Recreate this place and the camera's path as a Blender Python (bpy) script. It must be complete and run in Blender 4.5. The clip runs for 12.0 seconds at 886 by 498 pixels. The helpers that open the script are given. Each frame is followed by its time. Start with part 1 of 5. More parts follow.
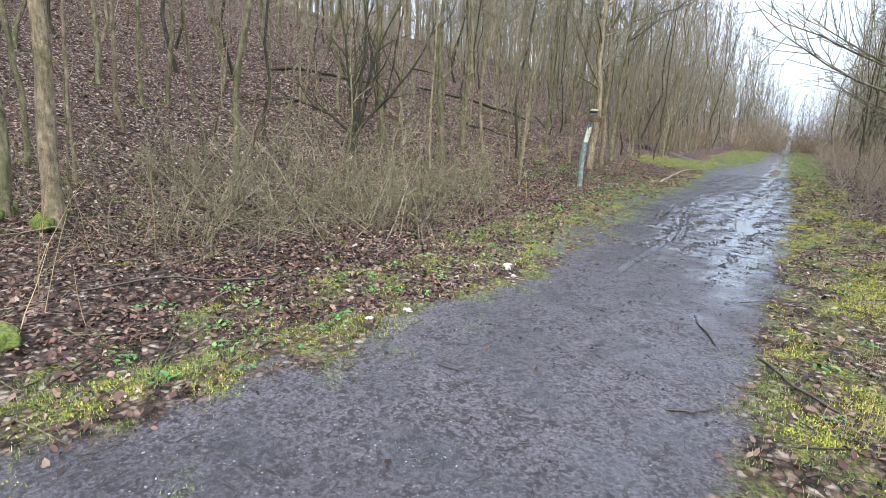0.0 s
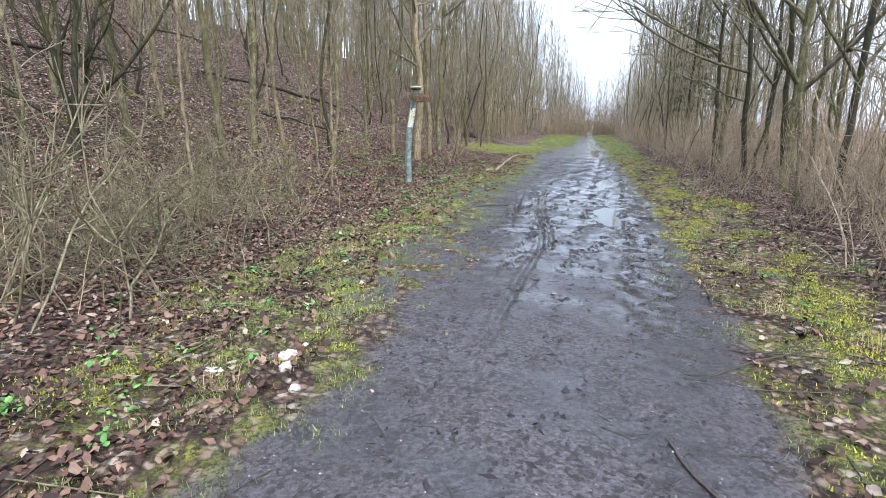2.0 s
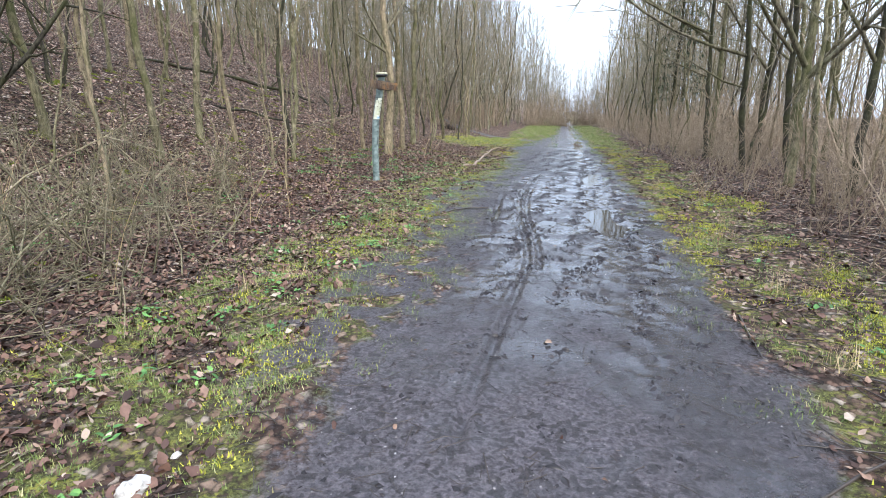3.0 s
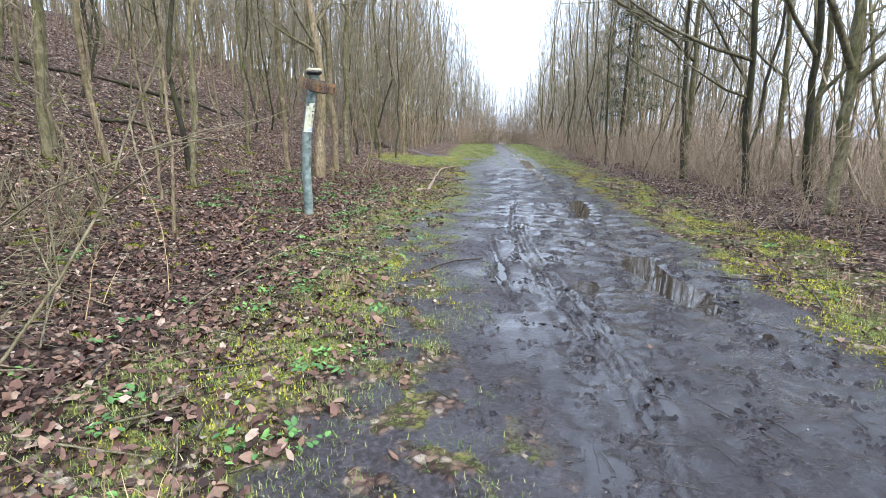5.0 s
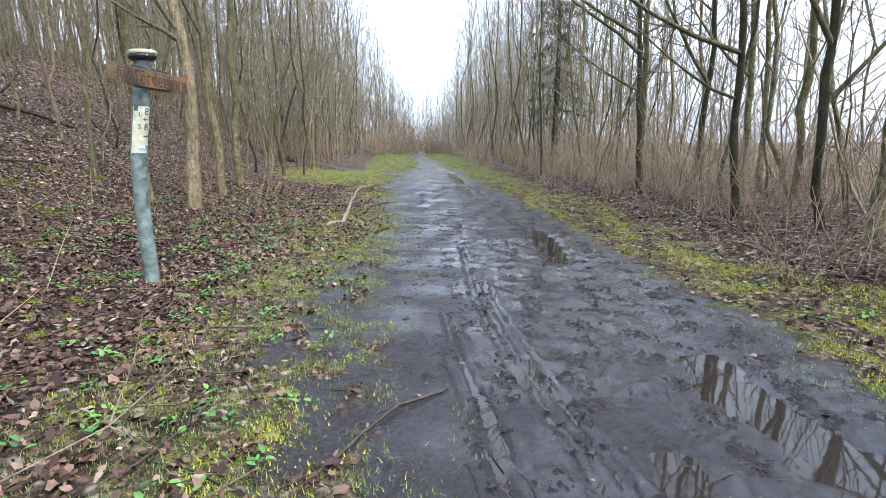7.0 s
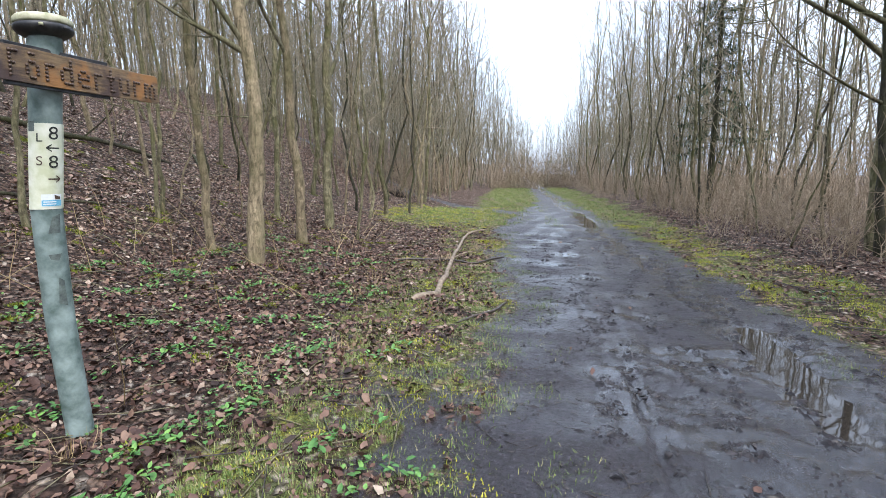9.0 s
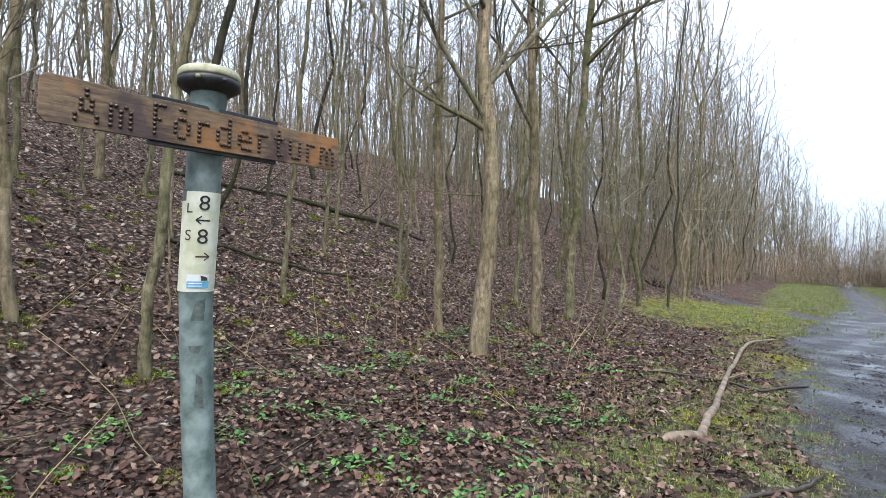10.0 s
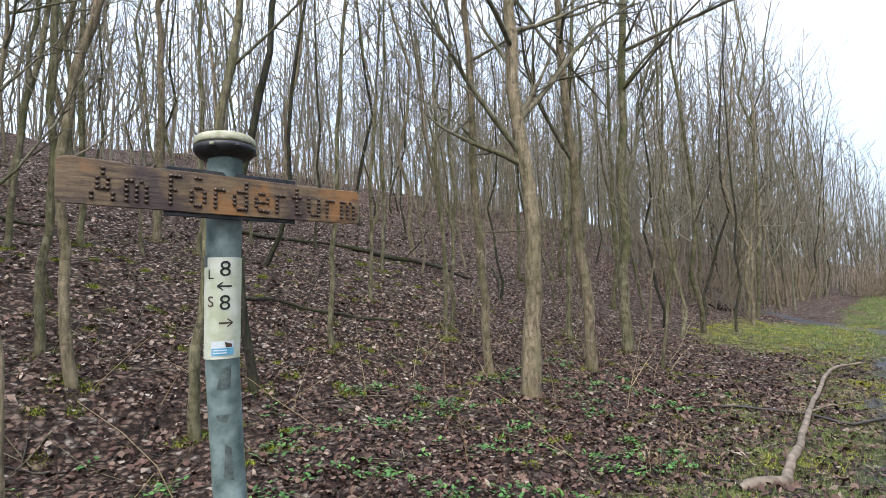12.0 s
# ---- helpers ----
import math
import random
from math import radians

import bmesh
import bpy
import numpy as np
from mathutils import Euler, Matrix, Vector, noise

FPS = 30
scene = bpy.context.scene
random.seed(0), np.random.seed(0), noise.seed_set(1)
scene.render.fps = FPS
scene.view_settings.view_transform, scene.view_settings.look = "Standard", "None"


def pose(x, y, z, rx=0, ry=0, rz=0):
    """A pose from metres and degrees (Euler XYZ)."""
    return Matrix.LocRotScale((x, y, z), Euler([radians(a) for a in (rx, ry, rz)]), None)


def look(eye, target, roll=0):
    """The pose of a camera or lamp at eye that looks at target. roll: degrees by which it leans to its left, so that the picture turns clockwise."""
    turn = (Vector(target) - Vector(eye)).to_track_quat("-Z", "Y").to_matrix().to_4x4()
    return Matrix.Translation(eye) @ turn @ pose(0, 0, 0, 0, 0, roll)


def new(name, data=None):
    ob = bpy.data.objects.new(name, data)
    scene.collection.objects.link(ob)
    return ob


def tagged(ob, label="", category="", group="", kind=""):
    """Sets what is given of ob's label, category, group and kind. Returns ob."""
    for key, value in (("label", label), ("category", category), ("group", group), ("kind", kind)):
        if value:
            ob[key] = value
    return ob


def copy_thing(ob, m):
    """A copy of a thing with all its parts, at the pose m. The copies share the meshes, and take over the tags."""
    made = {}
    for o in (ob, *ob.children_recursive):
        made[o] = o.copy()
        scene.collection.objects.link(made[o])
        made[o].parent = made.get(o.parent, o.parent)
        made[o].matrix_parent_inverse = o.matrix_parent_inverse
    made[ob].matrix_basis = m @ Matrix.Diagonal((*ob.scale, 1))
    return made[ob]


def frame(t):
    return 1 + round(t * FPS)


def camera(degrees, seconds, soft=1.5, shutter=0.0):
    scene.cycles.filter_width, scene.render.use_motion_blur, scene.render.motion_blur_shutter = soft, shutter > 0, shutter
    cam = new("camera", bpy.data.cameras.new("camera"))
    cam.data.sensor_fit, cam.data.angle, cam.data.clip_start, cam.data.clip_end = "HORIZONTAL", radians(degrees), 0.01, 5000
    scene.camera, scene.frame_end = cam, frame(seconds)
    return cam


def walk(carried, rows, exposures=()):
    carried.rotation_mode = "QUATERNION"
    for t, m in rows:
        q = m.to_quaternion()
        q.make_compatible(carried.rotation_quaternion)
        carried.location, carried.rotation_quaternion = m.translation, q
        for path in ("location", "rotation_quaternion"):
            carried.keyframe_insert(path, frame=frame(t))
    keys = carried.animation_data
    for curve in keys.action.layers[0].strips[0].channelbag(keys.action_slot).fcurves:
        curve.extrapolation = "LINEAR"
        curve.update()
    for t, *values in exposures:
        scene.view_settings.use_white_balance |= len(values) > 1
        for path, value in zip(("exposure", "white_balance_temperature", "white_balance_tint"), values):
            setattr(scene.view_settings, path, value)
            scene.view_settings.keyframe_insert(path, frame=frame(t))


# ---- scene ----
cam = camera(80.8, 12.0, soft=0.8)
PATH = [
    (0, (0.121, -0.629, 1.908), (-0.924, 1.002, 1.412), 2.8),
    (0.5, (-0.201, 0.262, 1.793), (-1.073, 2.004, 1.340), 1.2),
    (1, (-0.559, 1.151, 1.688), (-1.192, 2.991, 1.226), 1.3),
    (1.5, (-0.750, 1.910, 1.583), (-1.300, 3.773, 1.110), 1.3),
    (2, (-0.958, 2.647, 1.574), (-1.443, 4.525, 1.084), 0.8),
    (2.5, (-1.021, 3.256, 1.557), (-1.453, 5.141, 1.050), 0.6),
    (2.7, (-1.028, 3.549, 1.559), (-1.456, 5.433, 1.039), 0.3),
    (4.3, (-1.966, 5.731, 1.434), (-2.220, 7.653, 0.940), 1.4),
    (4.5, (-2.070, 6.009, 1.429), (-2.295, 7.936, 0.944), 1.0),
    (5, (-2.243, 6.714, 1.406), (-2.383, 8.657, 0.956), 0.6),
    (5.5, (-2.391, 7.426, 1.442), (-2.434, 9.376, 1.001), 0.1),
    (6, (-2.471, 8.144, 1.448), (-2.405, 10.097, 1.021), -0.4),
    (6.5, (-2.441, 8.889, 1.447), (-2.295, 10.840, 1.031), -0.4),
    (6.7, (-2.467, 9.165, 1.455), (-2.301, 11.114, 1.038), -0.2),
    (8.3, (-2.494, 11.437, 1.508), (-2.403, 13.392, 1.100), 0.8),
    (8.5, (-2.491, 11.720, 1.518), (-2.472, 13.680, 1.120), 0.0),
    (9, (-2.535, 12.576, 1.523), (-2.802, 14.536, 1.227), -0.3),
    (9.5, (-2.743, 13.273, 1.534), (-3.421, 15.149, 1.394), 1.3),
    (10, (-2.748, 13.780, 1.566), (-3.897, 15.417, 1.566), 2.1),
    (10.5, (-2.901, 13.922, 1.656), (-4.387, 15.259, 1.721), 0.7),
    (11, (-2.920, 13.876, 1.676), (-4.554, 15.022, 1.814), -1.3),
    (11.5, (-2.917, 13.898, 1.671), (-4.493, 15.120, 1.818), -1.5),
    (12, (-2.731, 13.947, 1.629), (-4.031, 15.461, 1.767), -1.7),
]
walk(cam, [(t, look(eye, target, roll)) for t, eye, target, roll in PATH], [(0.0, 1.40), (2.5, 1.44), (4.5, 1.50), (6.5, 1.42), (8.5, 1.28), (9.5, 1.2), (10.5, 1.0), (11.0, 0.95), (12.0, 0.95)])

# ---- world and light: bright overcast sky ----
world = bpy.data.worlds.new("sky")
scene.world = world
world.use_nodes = True
wn = world.node_tree
sky = wn.nodes.new("ShaderNodeTexSky")
sky.sky_type, sky.sun_disc = "NISHITA", False
sky.sun_elevation, sky.sun_rotation = radians(38), radians(140)
sky.air_density, sky.dust_density, sky.ozone_density = 1.0, 3.0, 1.0
haze = wn.nodes.new("ShaderNodeMix")
haze.data_type = "RGBA"
haze.inputs[0].default_value = 0.72
haze.inputs[7].default_value = (6.3, 7.35, 9.25, 1)
cloud = wn.nodes.new("ShaderNodeTexNoise")
cloud.inputs["Scale"].default_value, cloud.inputs["Detail"].default_value = 2.2, 5
cloud_ramp = wn.nodes.new("ShaderNodeMapRange")
cloud_ramp.inputs[1].default_value, cloud_ramp.inputs[2].default_value = 0.35, 0.65
cloud_ramp.inputs[3].default_value, cloud_ramp.inputs[4].default_value = 0.55, 0.85
wn.links.new(cloud.outputs[0], cloud_ramp.inputs[0])
wn.links.new(cloud_ramp.outputs[0], haze.inputs[0])
wn.links.new(sky.outputs[0], haze.inputs[6])
back = wn.nodes["Background"]
# an overcast sky is brighter overhead than at the horizon
up = wn.nodes.new("ShaderNodeTexCoord")
up_z = wn.nodes.new("ShaderNodeSeparateXYZ")
dome = wn.nodes.new("ShaderNodeMapRange")
dome.inputs[1].default_value, dome.inputs[2].default_value = 0.0, 0.8
dome.inputs[3].default_value, dome.inputs[4].default_value = 0.079, 0.205
wn.links.new(up.outputs["Generated"], up_z.inputs[0])
wn.links.new(up_z.outputs[2], dome.inputs[0])
wn.links.new(dome.outputs[0], back.inputs[1])
wn.links.new(haze.outputs[2], back.inputs[0])

sun = new("sun", bpy.data.lights.new("sun", "SUN"))
sun.data.energy, sun.data.angle, sun.data.color = 1.5, radians(30), (1.0, 0.97, 0.93)
sun.matrix_world = look((0, 0, 20), (-6, 9, 6))

rng = np.random.default_rng(7)


# ---- materials ----
def material(name):
    m = bpy.data.materials.new(name)
    m.use_nodes = True
    return m, m.node_tree, m.node_tree.nodes["Principled BSDF"]


def node(nt, kind, **values):
    n = nt.nodes.new(kind)
    for key, value in values.items():
        n.inputs[key].default_value = value
    return n


def ramp(nt, fac, stops):
    r = nt.nodes.new("ShaderNodeValToRGB")
    e = r.color_ramp.elements
    while len(e) < len(stops):
        e.new(0.5)
    for el, (p, c) in zip(e, stops):
        el.position, el.color = p, (*c, 1)
    nt.links.new(fac, r.inputs[0])
    return r.outputs[0]


def mixed(nt, fac, a, b, blend="MIX"):
    m = nt.nodes.new("ShaderNodeMix")
    m.data_type, m.blend_type = "RGBA", blend
    for sock, v in ((0, fac), (6, a), (7, b)):
        if hasattr(v, "links"):
            nt.links.new(v, m.inputs[sock])
        else:
            m.inputs[sock].default_value = v if sock == 0 else (*v, 1)
    return m.outputs[2]


def noise_tex(nt, scale, detail=4, rough=0.6, coord="Object"):
    c = nt.nodes.new("ShaderNodeTexCoord")
    n = node(nt, "ShaderNodeTexNoise", Scale=scale, Detail=detail, Roughness=rough)
    nt.links.new(c.outputs[coord], n.inputs["Vector"])
    return n.outputs[0]


def bumped(nt, bsdf, height, strength=0.5, distance=0.02):
    b = node(nt, "ShaderNodeBump", Strength=strength, Distance=distance)
    nt.links.new(height, b.inputs["Height"])
    nt.links.new(b.outputs[0], bsdf.inputs["Normal"])


def math_node(nt, op, a, b):
    m = nt.nodes.new("ShaderNodeMath")
    m.operation = op
    for sock, v in ((0, a), (1, b)):
        if hasattr(v, "links"):
            nt.links.new(v, m.inputs[sock])
        else:
            m.inputs[sock].default_value = v
    return m.outputs[0]


def spread(nt, value, a, b, lo=0.0, hi=1.0):
    m = node(nt, "ShaderNodeMapRange")
    m.inputs[1].default_value, m.inputs[2].default_value = a, b
    m.inputs[3].default_value, m.inputs[4].default_value = lo, hi
    nt.links.new(value, m.inputs[0])
    return m.outputs[0]


def ground_material():
    m, nt, bsdf = material("woodland_ground")
    def attr(n):
        a = nt.nodes.new("ShaderNodeAttribute")
        a.attribute_name = n
        return a.outputs["Fac"]
    fine = noise_tex(nt, 38, 6, 0.7)
    mid = noise_tex(nt, 5, 5, 0.65)
    big = noise_tex(nt, 0.7, 3)
    tc = nt.nodes.new("ShaderNodeTexCoord")
    warp = node(nt, "ShaderNodeTexNoise", Scale=9, Detail=3)
    nt.links.new(tc.outputs["Object"], warp.inputs["Vector"])
    shift = nt.nodes.new("ShaderNodeVectorMath")
    shift.operation = "MULTIPLY_ADD"
    shift.inputs[1].default_value = (0.12, 0.12, 0.12)
    nt.links.new(warp.outputs["Color"], shift.inputs[0])
    nt.links.new(tc.outputs["Object"], shift.inputs[2])
    def cells(scale):
        v = node(nt, "ShaderNodeTexVoronoi", Scale=scale)
        nt.links.new(shift.outputs[0], v.inputs["Vector"])
        sep = nt.nodes.new("ShaderNodeSeparateColor")
        nt.links.new(v.outputs["Color"], sep.inputs[0])
        return sep.outputs[0], v.outputs["Distance"]
    flake, edge = cells(17)
    clod, clod_edge = cells(30)
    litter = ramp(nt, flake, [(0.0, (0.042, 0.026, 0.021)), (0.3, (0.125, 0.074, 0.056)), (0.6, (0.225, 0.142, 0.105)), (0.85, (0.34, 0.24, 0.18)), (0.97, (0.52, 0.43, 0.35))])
    # near-black cell rims: soil gaps with the shade between leaves in the colour
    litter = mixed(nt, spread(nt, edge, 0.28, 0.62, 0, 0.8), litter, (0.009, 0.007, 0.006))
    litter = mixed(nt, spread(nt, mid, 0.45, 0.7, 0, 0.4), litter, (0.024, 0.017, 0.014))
    grass = ramp(nt, fine, [(0.3, (0.022, 0.020, 0.012)), (0.46, (0.075, 0.078, 0.030)), (0.6, (0.145, 0.155, 0.045)), (0.8, (0.24, 0.24, 0.085))])
    grass = mixed(nt, spread(nt, flake, 0.45, 0.62, 0, 0.85), grass, litter)
    grass = mixed(nt, spread(nt, mid, 0.42, 0.3, 0, 0.7), grass, (0.022, 0.018, 0.014))
    grass = mixed(nt, math_node(nt, "MULTIPLY", spread(nt, mid, 0.52, 0.62), spread(nt, fine, 0.42, 0.56)), grass, (0.27, 0.265, 0.055))
    mud = ramp(nt, fine, [(0.25, (0.009, 0.007, 0.009)), (0.42, (0.026, 0.022, 0.029)), (0.58, (0.053, 0.045, 0.058)), (0.75, (0.155, 0.137, 0.165))])
    mud = mixed(nt, spread(nt, mid, 0.42, 0.72, 0, 0.6), mud, (0.020, 0.016, 0.016))
    mud = mixed(nt, math_node(nt, "MULTIPLY", attr("gravel"), spread(nt, fine, 0.38, 0.62, 0.1, 0.9)), mud, (0.235, 0.208, 0.225))
    mud = mixed(nt, spread(nt, clod, 0.72, 0.80, 0, 0.75), mud, (0.016, 0.013, 0.013))
    mud = mixed(nt, spread(nt, big, 0.45, 0.6, 0, 0.35), mud, (0.046, 0.040, 0.044))
    wet = attr("wet")
    wetn = math_node(nt, "ADD", wet, math_node(nt, "MULTIPLY", math_node(nt, "SUBTRACT", mid, 0.5), 0.7))
    mud = mixed(nt, spread(nt, wetn, 0.12, 0.7, 0, 0.62), mud, (0.020, 0.017, 0.021))
    jitter = math_node(nt, "MULTIPLY", math_node(nt, "SUBTRACT", mid, 0.5), 1.1)
    jitter2 = math_node(nt, "MULTIPLY", math_node(nt, "SUBTRACT", fine, 0.5), 1.0)
    jit = math_node(nt, "ADD", jitter, jitter2)
    mask_g = spread(nt, math_node(nt, "ADD", attr("grass"), jit), 0.3, 0.7)
    mask_m = spread(nt, math_node(nt, "ADD", attr("mud"), jit), 0.3, 0.7)
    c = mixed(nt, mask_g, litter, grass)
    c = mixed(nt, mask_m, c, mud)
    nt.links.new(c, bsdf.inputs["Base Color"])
    rough = spread(nt, math_node(nt, "ADD", wetn, math_node(nt, "MULTIPLY", math_node(nt, "SUBTRACT", fine, 0.5), 0.9)), 0.0, 1.0, 0.58, 0.10)
    rough = math_node(nt, "ADD", rough, math_node(nt, "MULTIPLY", math_node(nt, "SUBTRACT", 1.0, mask_m), 0.4))
    nt.links.new(rough, bsdf.inputs["Roughness"])
    nt.links.new(spread(nt, mask_m, 0, 1, 0.2, 0.5), bsdf.inputs["Specular IOR Level"])
    nt.links.new(math_node(nt, "MULTIPLY", mask_m, spread(nt, wetn, 0.1, 0.8, 0.05, 1.0)), bsdf.inputs["Coat Weight"])
    bsdf.inputs["Coat Roughness"].default_value, bsdf.inputs["Coat IOR"].default_value = 0.15, 1.42
    grit = noise_tex(nt, 95, 4, 0.75)
    lumpy = noise_tex(nt, 13, 7, 0.62)
    bumped(nt, bsdf, math_node(nt, "ADD", math_node(nt, "ADD", math_node(nt, "MULTIPLY", lumpy, 3.0), math_node(nt, "MULTIPLY", fine, 1.0)), math_node(nt, "ADD", math_node(nt, "MULTIPLY", grit, 0.5), math_node(nt, "MULTIPLY", flake, 0.8))), 1.0, 0.035)
    return m


def bark_material(name, dark, light, moss=0.35):
    m, nt, bsdf = material(name)
    c = nt.nodes.new("ShaderNodeTexCoord")
    mp = node(nt, "ShaderNodeMapping", Scale=(1, 1, 0.22))
    nt.links.new(c.outputs["Object"], mp.inputs["Vector"])
    n = node(nt, "ShaderNodeTexNoise", Scale=22, Detail=6, Roughness=0.75)
    nt.links.new(mp.outputs[0], n.inputs["Vector"])
    n2 = noise_tex(nt, 1.6, 4)
    info = nt.nodes.new("ShaderNodeObjectInfo")
    col = ramp(nt, n.outputs[0], [(0.36, dark), (0.64, light)])
    col = mixed(nt, spread(nt, info.outputs["Random"], 0, 1, 0, 0.4), col, tuple(0.8 * a for a in dark))
    n3 = noise_tex(nt, 7, 5, 0.7)
    col = mixed(nt, spread(nt, n3, 0.56, 0.66, 0, 0.55), col, tuple(1.25 * a for a in light))
    col = mixed(nt, spread(nt, n3, 0.45, 0.36, 0, 0.7), col, tuple(0.7 * a for a in dark))
    col = mixed(nt, spread(nt, n2, 0.44, 0.60, 0, moss), col, (0.062, 0.070, 0.020))
    nt.links.new(col, bsdf.inputs["Base Color"])
    bsdf.inputs["Roughness"].default_value, bsdf.inputs["Specular IOR Level"].default_value = 0.9, 0.2
    bumped(nt, bsdf, n.outputs[0], 1.0, 0.03)
    return m


def island_material(name, stops, rough=0.75, grain=25, translucent=0.0):
    m, nt, bsdf = material(name)
    g = nt.nodes.new("ShaderNodeNewGeometry")
    col = ramp(nt, g.outputs["Random Per Island"], stops)
    n = noise_tex(nt, grain, 3)
    col = mixed(nt, spread(nt, n, 0.3, 0.75, 0, 0.5), col, tuple(0.6 * a for a in stops[0][1]))
    nt.links.new(col, bsdf.inputs["Base Color"])
    bsdf.inputs["Roughness"].default_value, bsdf.inputs["Specular IOR Level"].default_value = rough, 0.22
    return m


def plain_material(name, a, b, rough=0.6, scale=12, metal=0.0, bump=0.3):
    m, nt, bsdf = material(name)
    n = noise_tex(nt, scale, 5)
    nt.links.new(ramp(nt, n, [(0.35, a), (0.68, b)]), bsdf.inputs["Base Color"])
    bsdf.inputs["Roughness"].default_value, bsdf.inputs["Metallic"].default_value = rough, metal
    if bump:
        bumped(nt, bsdf, n, bump, 0.01)
    return m


def water_material():
    m, nt, bsdf = material("puddle_water")
    bsdf.inputs["Base Color"].default_value = (0.022, 0.018, 0.015, 1)
    bsdf.inputs["Roughness"].default_value = 0.03
    bsdf.inputs["IOR"].default_value = 1.33
    bsdf.inputs["Specular IOR Level"].default_value = 0.9
    n = noise_tex(nt, 6, 2)
    bumped(nt, bsdf, n, 0.05, 0.01)
    return m


GROUND = ground_material()
BARK = bark_material("bark_olive_grey", (0.062, 0.056, 0.034), (0.29, 0.258, 0.158), 0.7)
BARK_PALE = bark_material("bark_pale_grey", (0.100, 0.080, 0.052), (0.38, 0.305, 0.200), 0.45)
BARK_DARK = bark_material("bark_dark", (0.017, 0.016, 0.012), (0.082, 0.074, 0.053), 0.45)
# paler and greyer than near bark: the haze of distance put into its colour
FAR_BARK = bark_material("bark_far_grey", (0.115, 0.102, 0.076), (0.37, 0.325, 0.24), 0.3)
TWIG = bark_material("twig_brown", (0.130, 0.112, 0.080), (0.40, 0.345, 0.245), 0.25)
BOUGH = bark_material("bough_dark_olive", (0.075, 0.067, 0.046), (0.27, 0.24, 0.162), 0.5)
BRAMBLE = bark_material("bramble_stem", (0.092, 0.082, 0.052), (0.36, 0.31, 0.205), 0.35)
THICKET = bark_material("thicket_stem", (0.175, 0.134, 0.096), (0.47, 0.37, 0.265), 0.12)
LEAF = island_material("fallen_leaf", [(0.0, (0.022, 0.013, 0.010)), (0.35, (0.068, 0.036, 0.028)), (0.6, (0.130, 0.070, 0.052)), (0.8, (0.190, 0.112, 0.080)), (0.94, (0.265, 0.175, 0.125)), (0.995, (0.40, 0.32, 0.25))], 0.55)
PALE_LEAF = island_material("paler_fallen_leaf", [(0.0, (0.060, 0.038, 0.029)), (0.35, (0.165, 0.100, 0.076)), (0.6, (0.27, 0.175, 0.130)), (0.85, (0.37, 0.265, 0.20)), (1.0, (0.52, 0.43, 0.35))], 0.6)
GRASS = island_material("grass_blade", [(0.0, (0.09, 0.145, 0.04)), (0.45, (0.18, 0.255, 0.07)), (0.8, (0.27, 0.285, 0.105)), (1.0, (0.46, 0.40, 0.22))], 0.6)
MOSS = island_material("moss_tuft", [(0.0, (0.18, 0.20, 0.026)), (0.5, (0.37, 0.37, 0.048)), (1.0, (0.52, 0.48, 0.085))], 0.8)
BANK_MOSS = island_material("bank_moss_tuft", [(0.0, (0.075, 0.105, 0.014)), (0.6, (0.20, 0.235, 0.030)), (1.0, (0.33, 0.33, 0.055))], 0.85)
HERB = island_material("herb_leaf", [(0.0, (0.04, 0.10, 0.03)), (0.6, (0.09, 0.21, 0.055)), (1.0, (0.17, 0.31, 0.075))], 0.5)
STRAW = island_material("dry_grass", [(0.0, (0.28, 0.20, 0.10)), (1.0, (0.48, 0.38, 0.22))], 0.7)
WATER = water_material()


# ---- mesh builders ----
def mesh_of(name, verts, quads, mat, smooth=True):
    """A mesh from numpy arrays of vertices and of faces with the same number of corners."""
    me = bpy.data.meshes.new(name)
    verts, quads = np.asarray(verts, np.float32), np.asarray(quads, np.int32)
    k = quads.shape[1]
    me.vertices.add(len(verts))
    me.vertices.foreach_set("co", verts.ravel())
    me.loops.add(quads.size)
    me.loops.foreach_set("vertex_index", quads.ravel())
    me.polygons.add(len(quads))
    me.polygons.foreach_set("loop_start", np.arange(0, quads.size, k, dtype=np.int32))
    me.update(calc_edges=True)
    if smooth:
        me.polygons.foreach_set("use_smooth", np.ones(len(quads), bool))
    me.materials.append(mat)
    return me


class Geo:
    """Gathers tubes as quads."""

    def __init__(self):
        self.v, self.f, self.n = [], [], 0

    def add(self, v, f):
        self.v.append(v)
        self.f.append(f + self.n)
        self.n += len(v)

    def tube(self, pts, radii, sides=4):
        pts, radii = np.asarray(pts, float), np.asarray(radii, float)
        n = len(pts)
        t = np.gradient(pts, axis=0)
        t /= np.linalg.norm(t, axis=1)[:, None] + 1e-9
        ref = np.array([1.0, 0.13, 0.07]) if abs(t[:, 2].mean()) > 0.6 else np.array([0.05, 0.09, 1.0])
        u = np.cross(t, ref)
        u /= np.linalg.norm(u, axis=1)[:, None] + 1e-9
        w = np.cross(t, u)
        a = np.arange(sides) * 2 * math.pi / sides
        ring = u[:, None] * np.cos(a)[None, :, None] + w[:, None] * np.sin(a)[None, :, None]
        v = (pts[:, None] + ring * radii[:, None, None]).reshape(-1, 3)
        i = np.arange(n - 1)[:, None] * sides
        j = np.arange(sides)[None]
        j2 = (j + 1) % sides
        f = np.stack([i + j, i + j2, i + sides + j2, i + sides + j], -1).reshape(-1, 4)
        self.add(v, f)

    def mesh(self, name, mat):
        return mesh_of(name, np.concatenate(self.v), np.concatenate(self.f), mat)

    def arrays(self):
        return np.concatenate(self.v), np.concatenate(self.f)


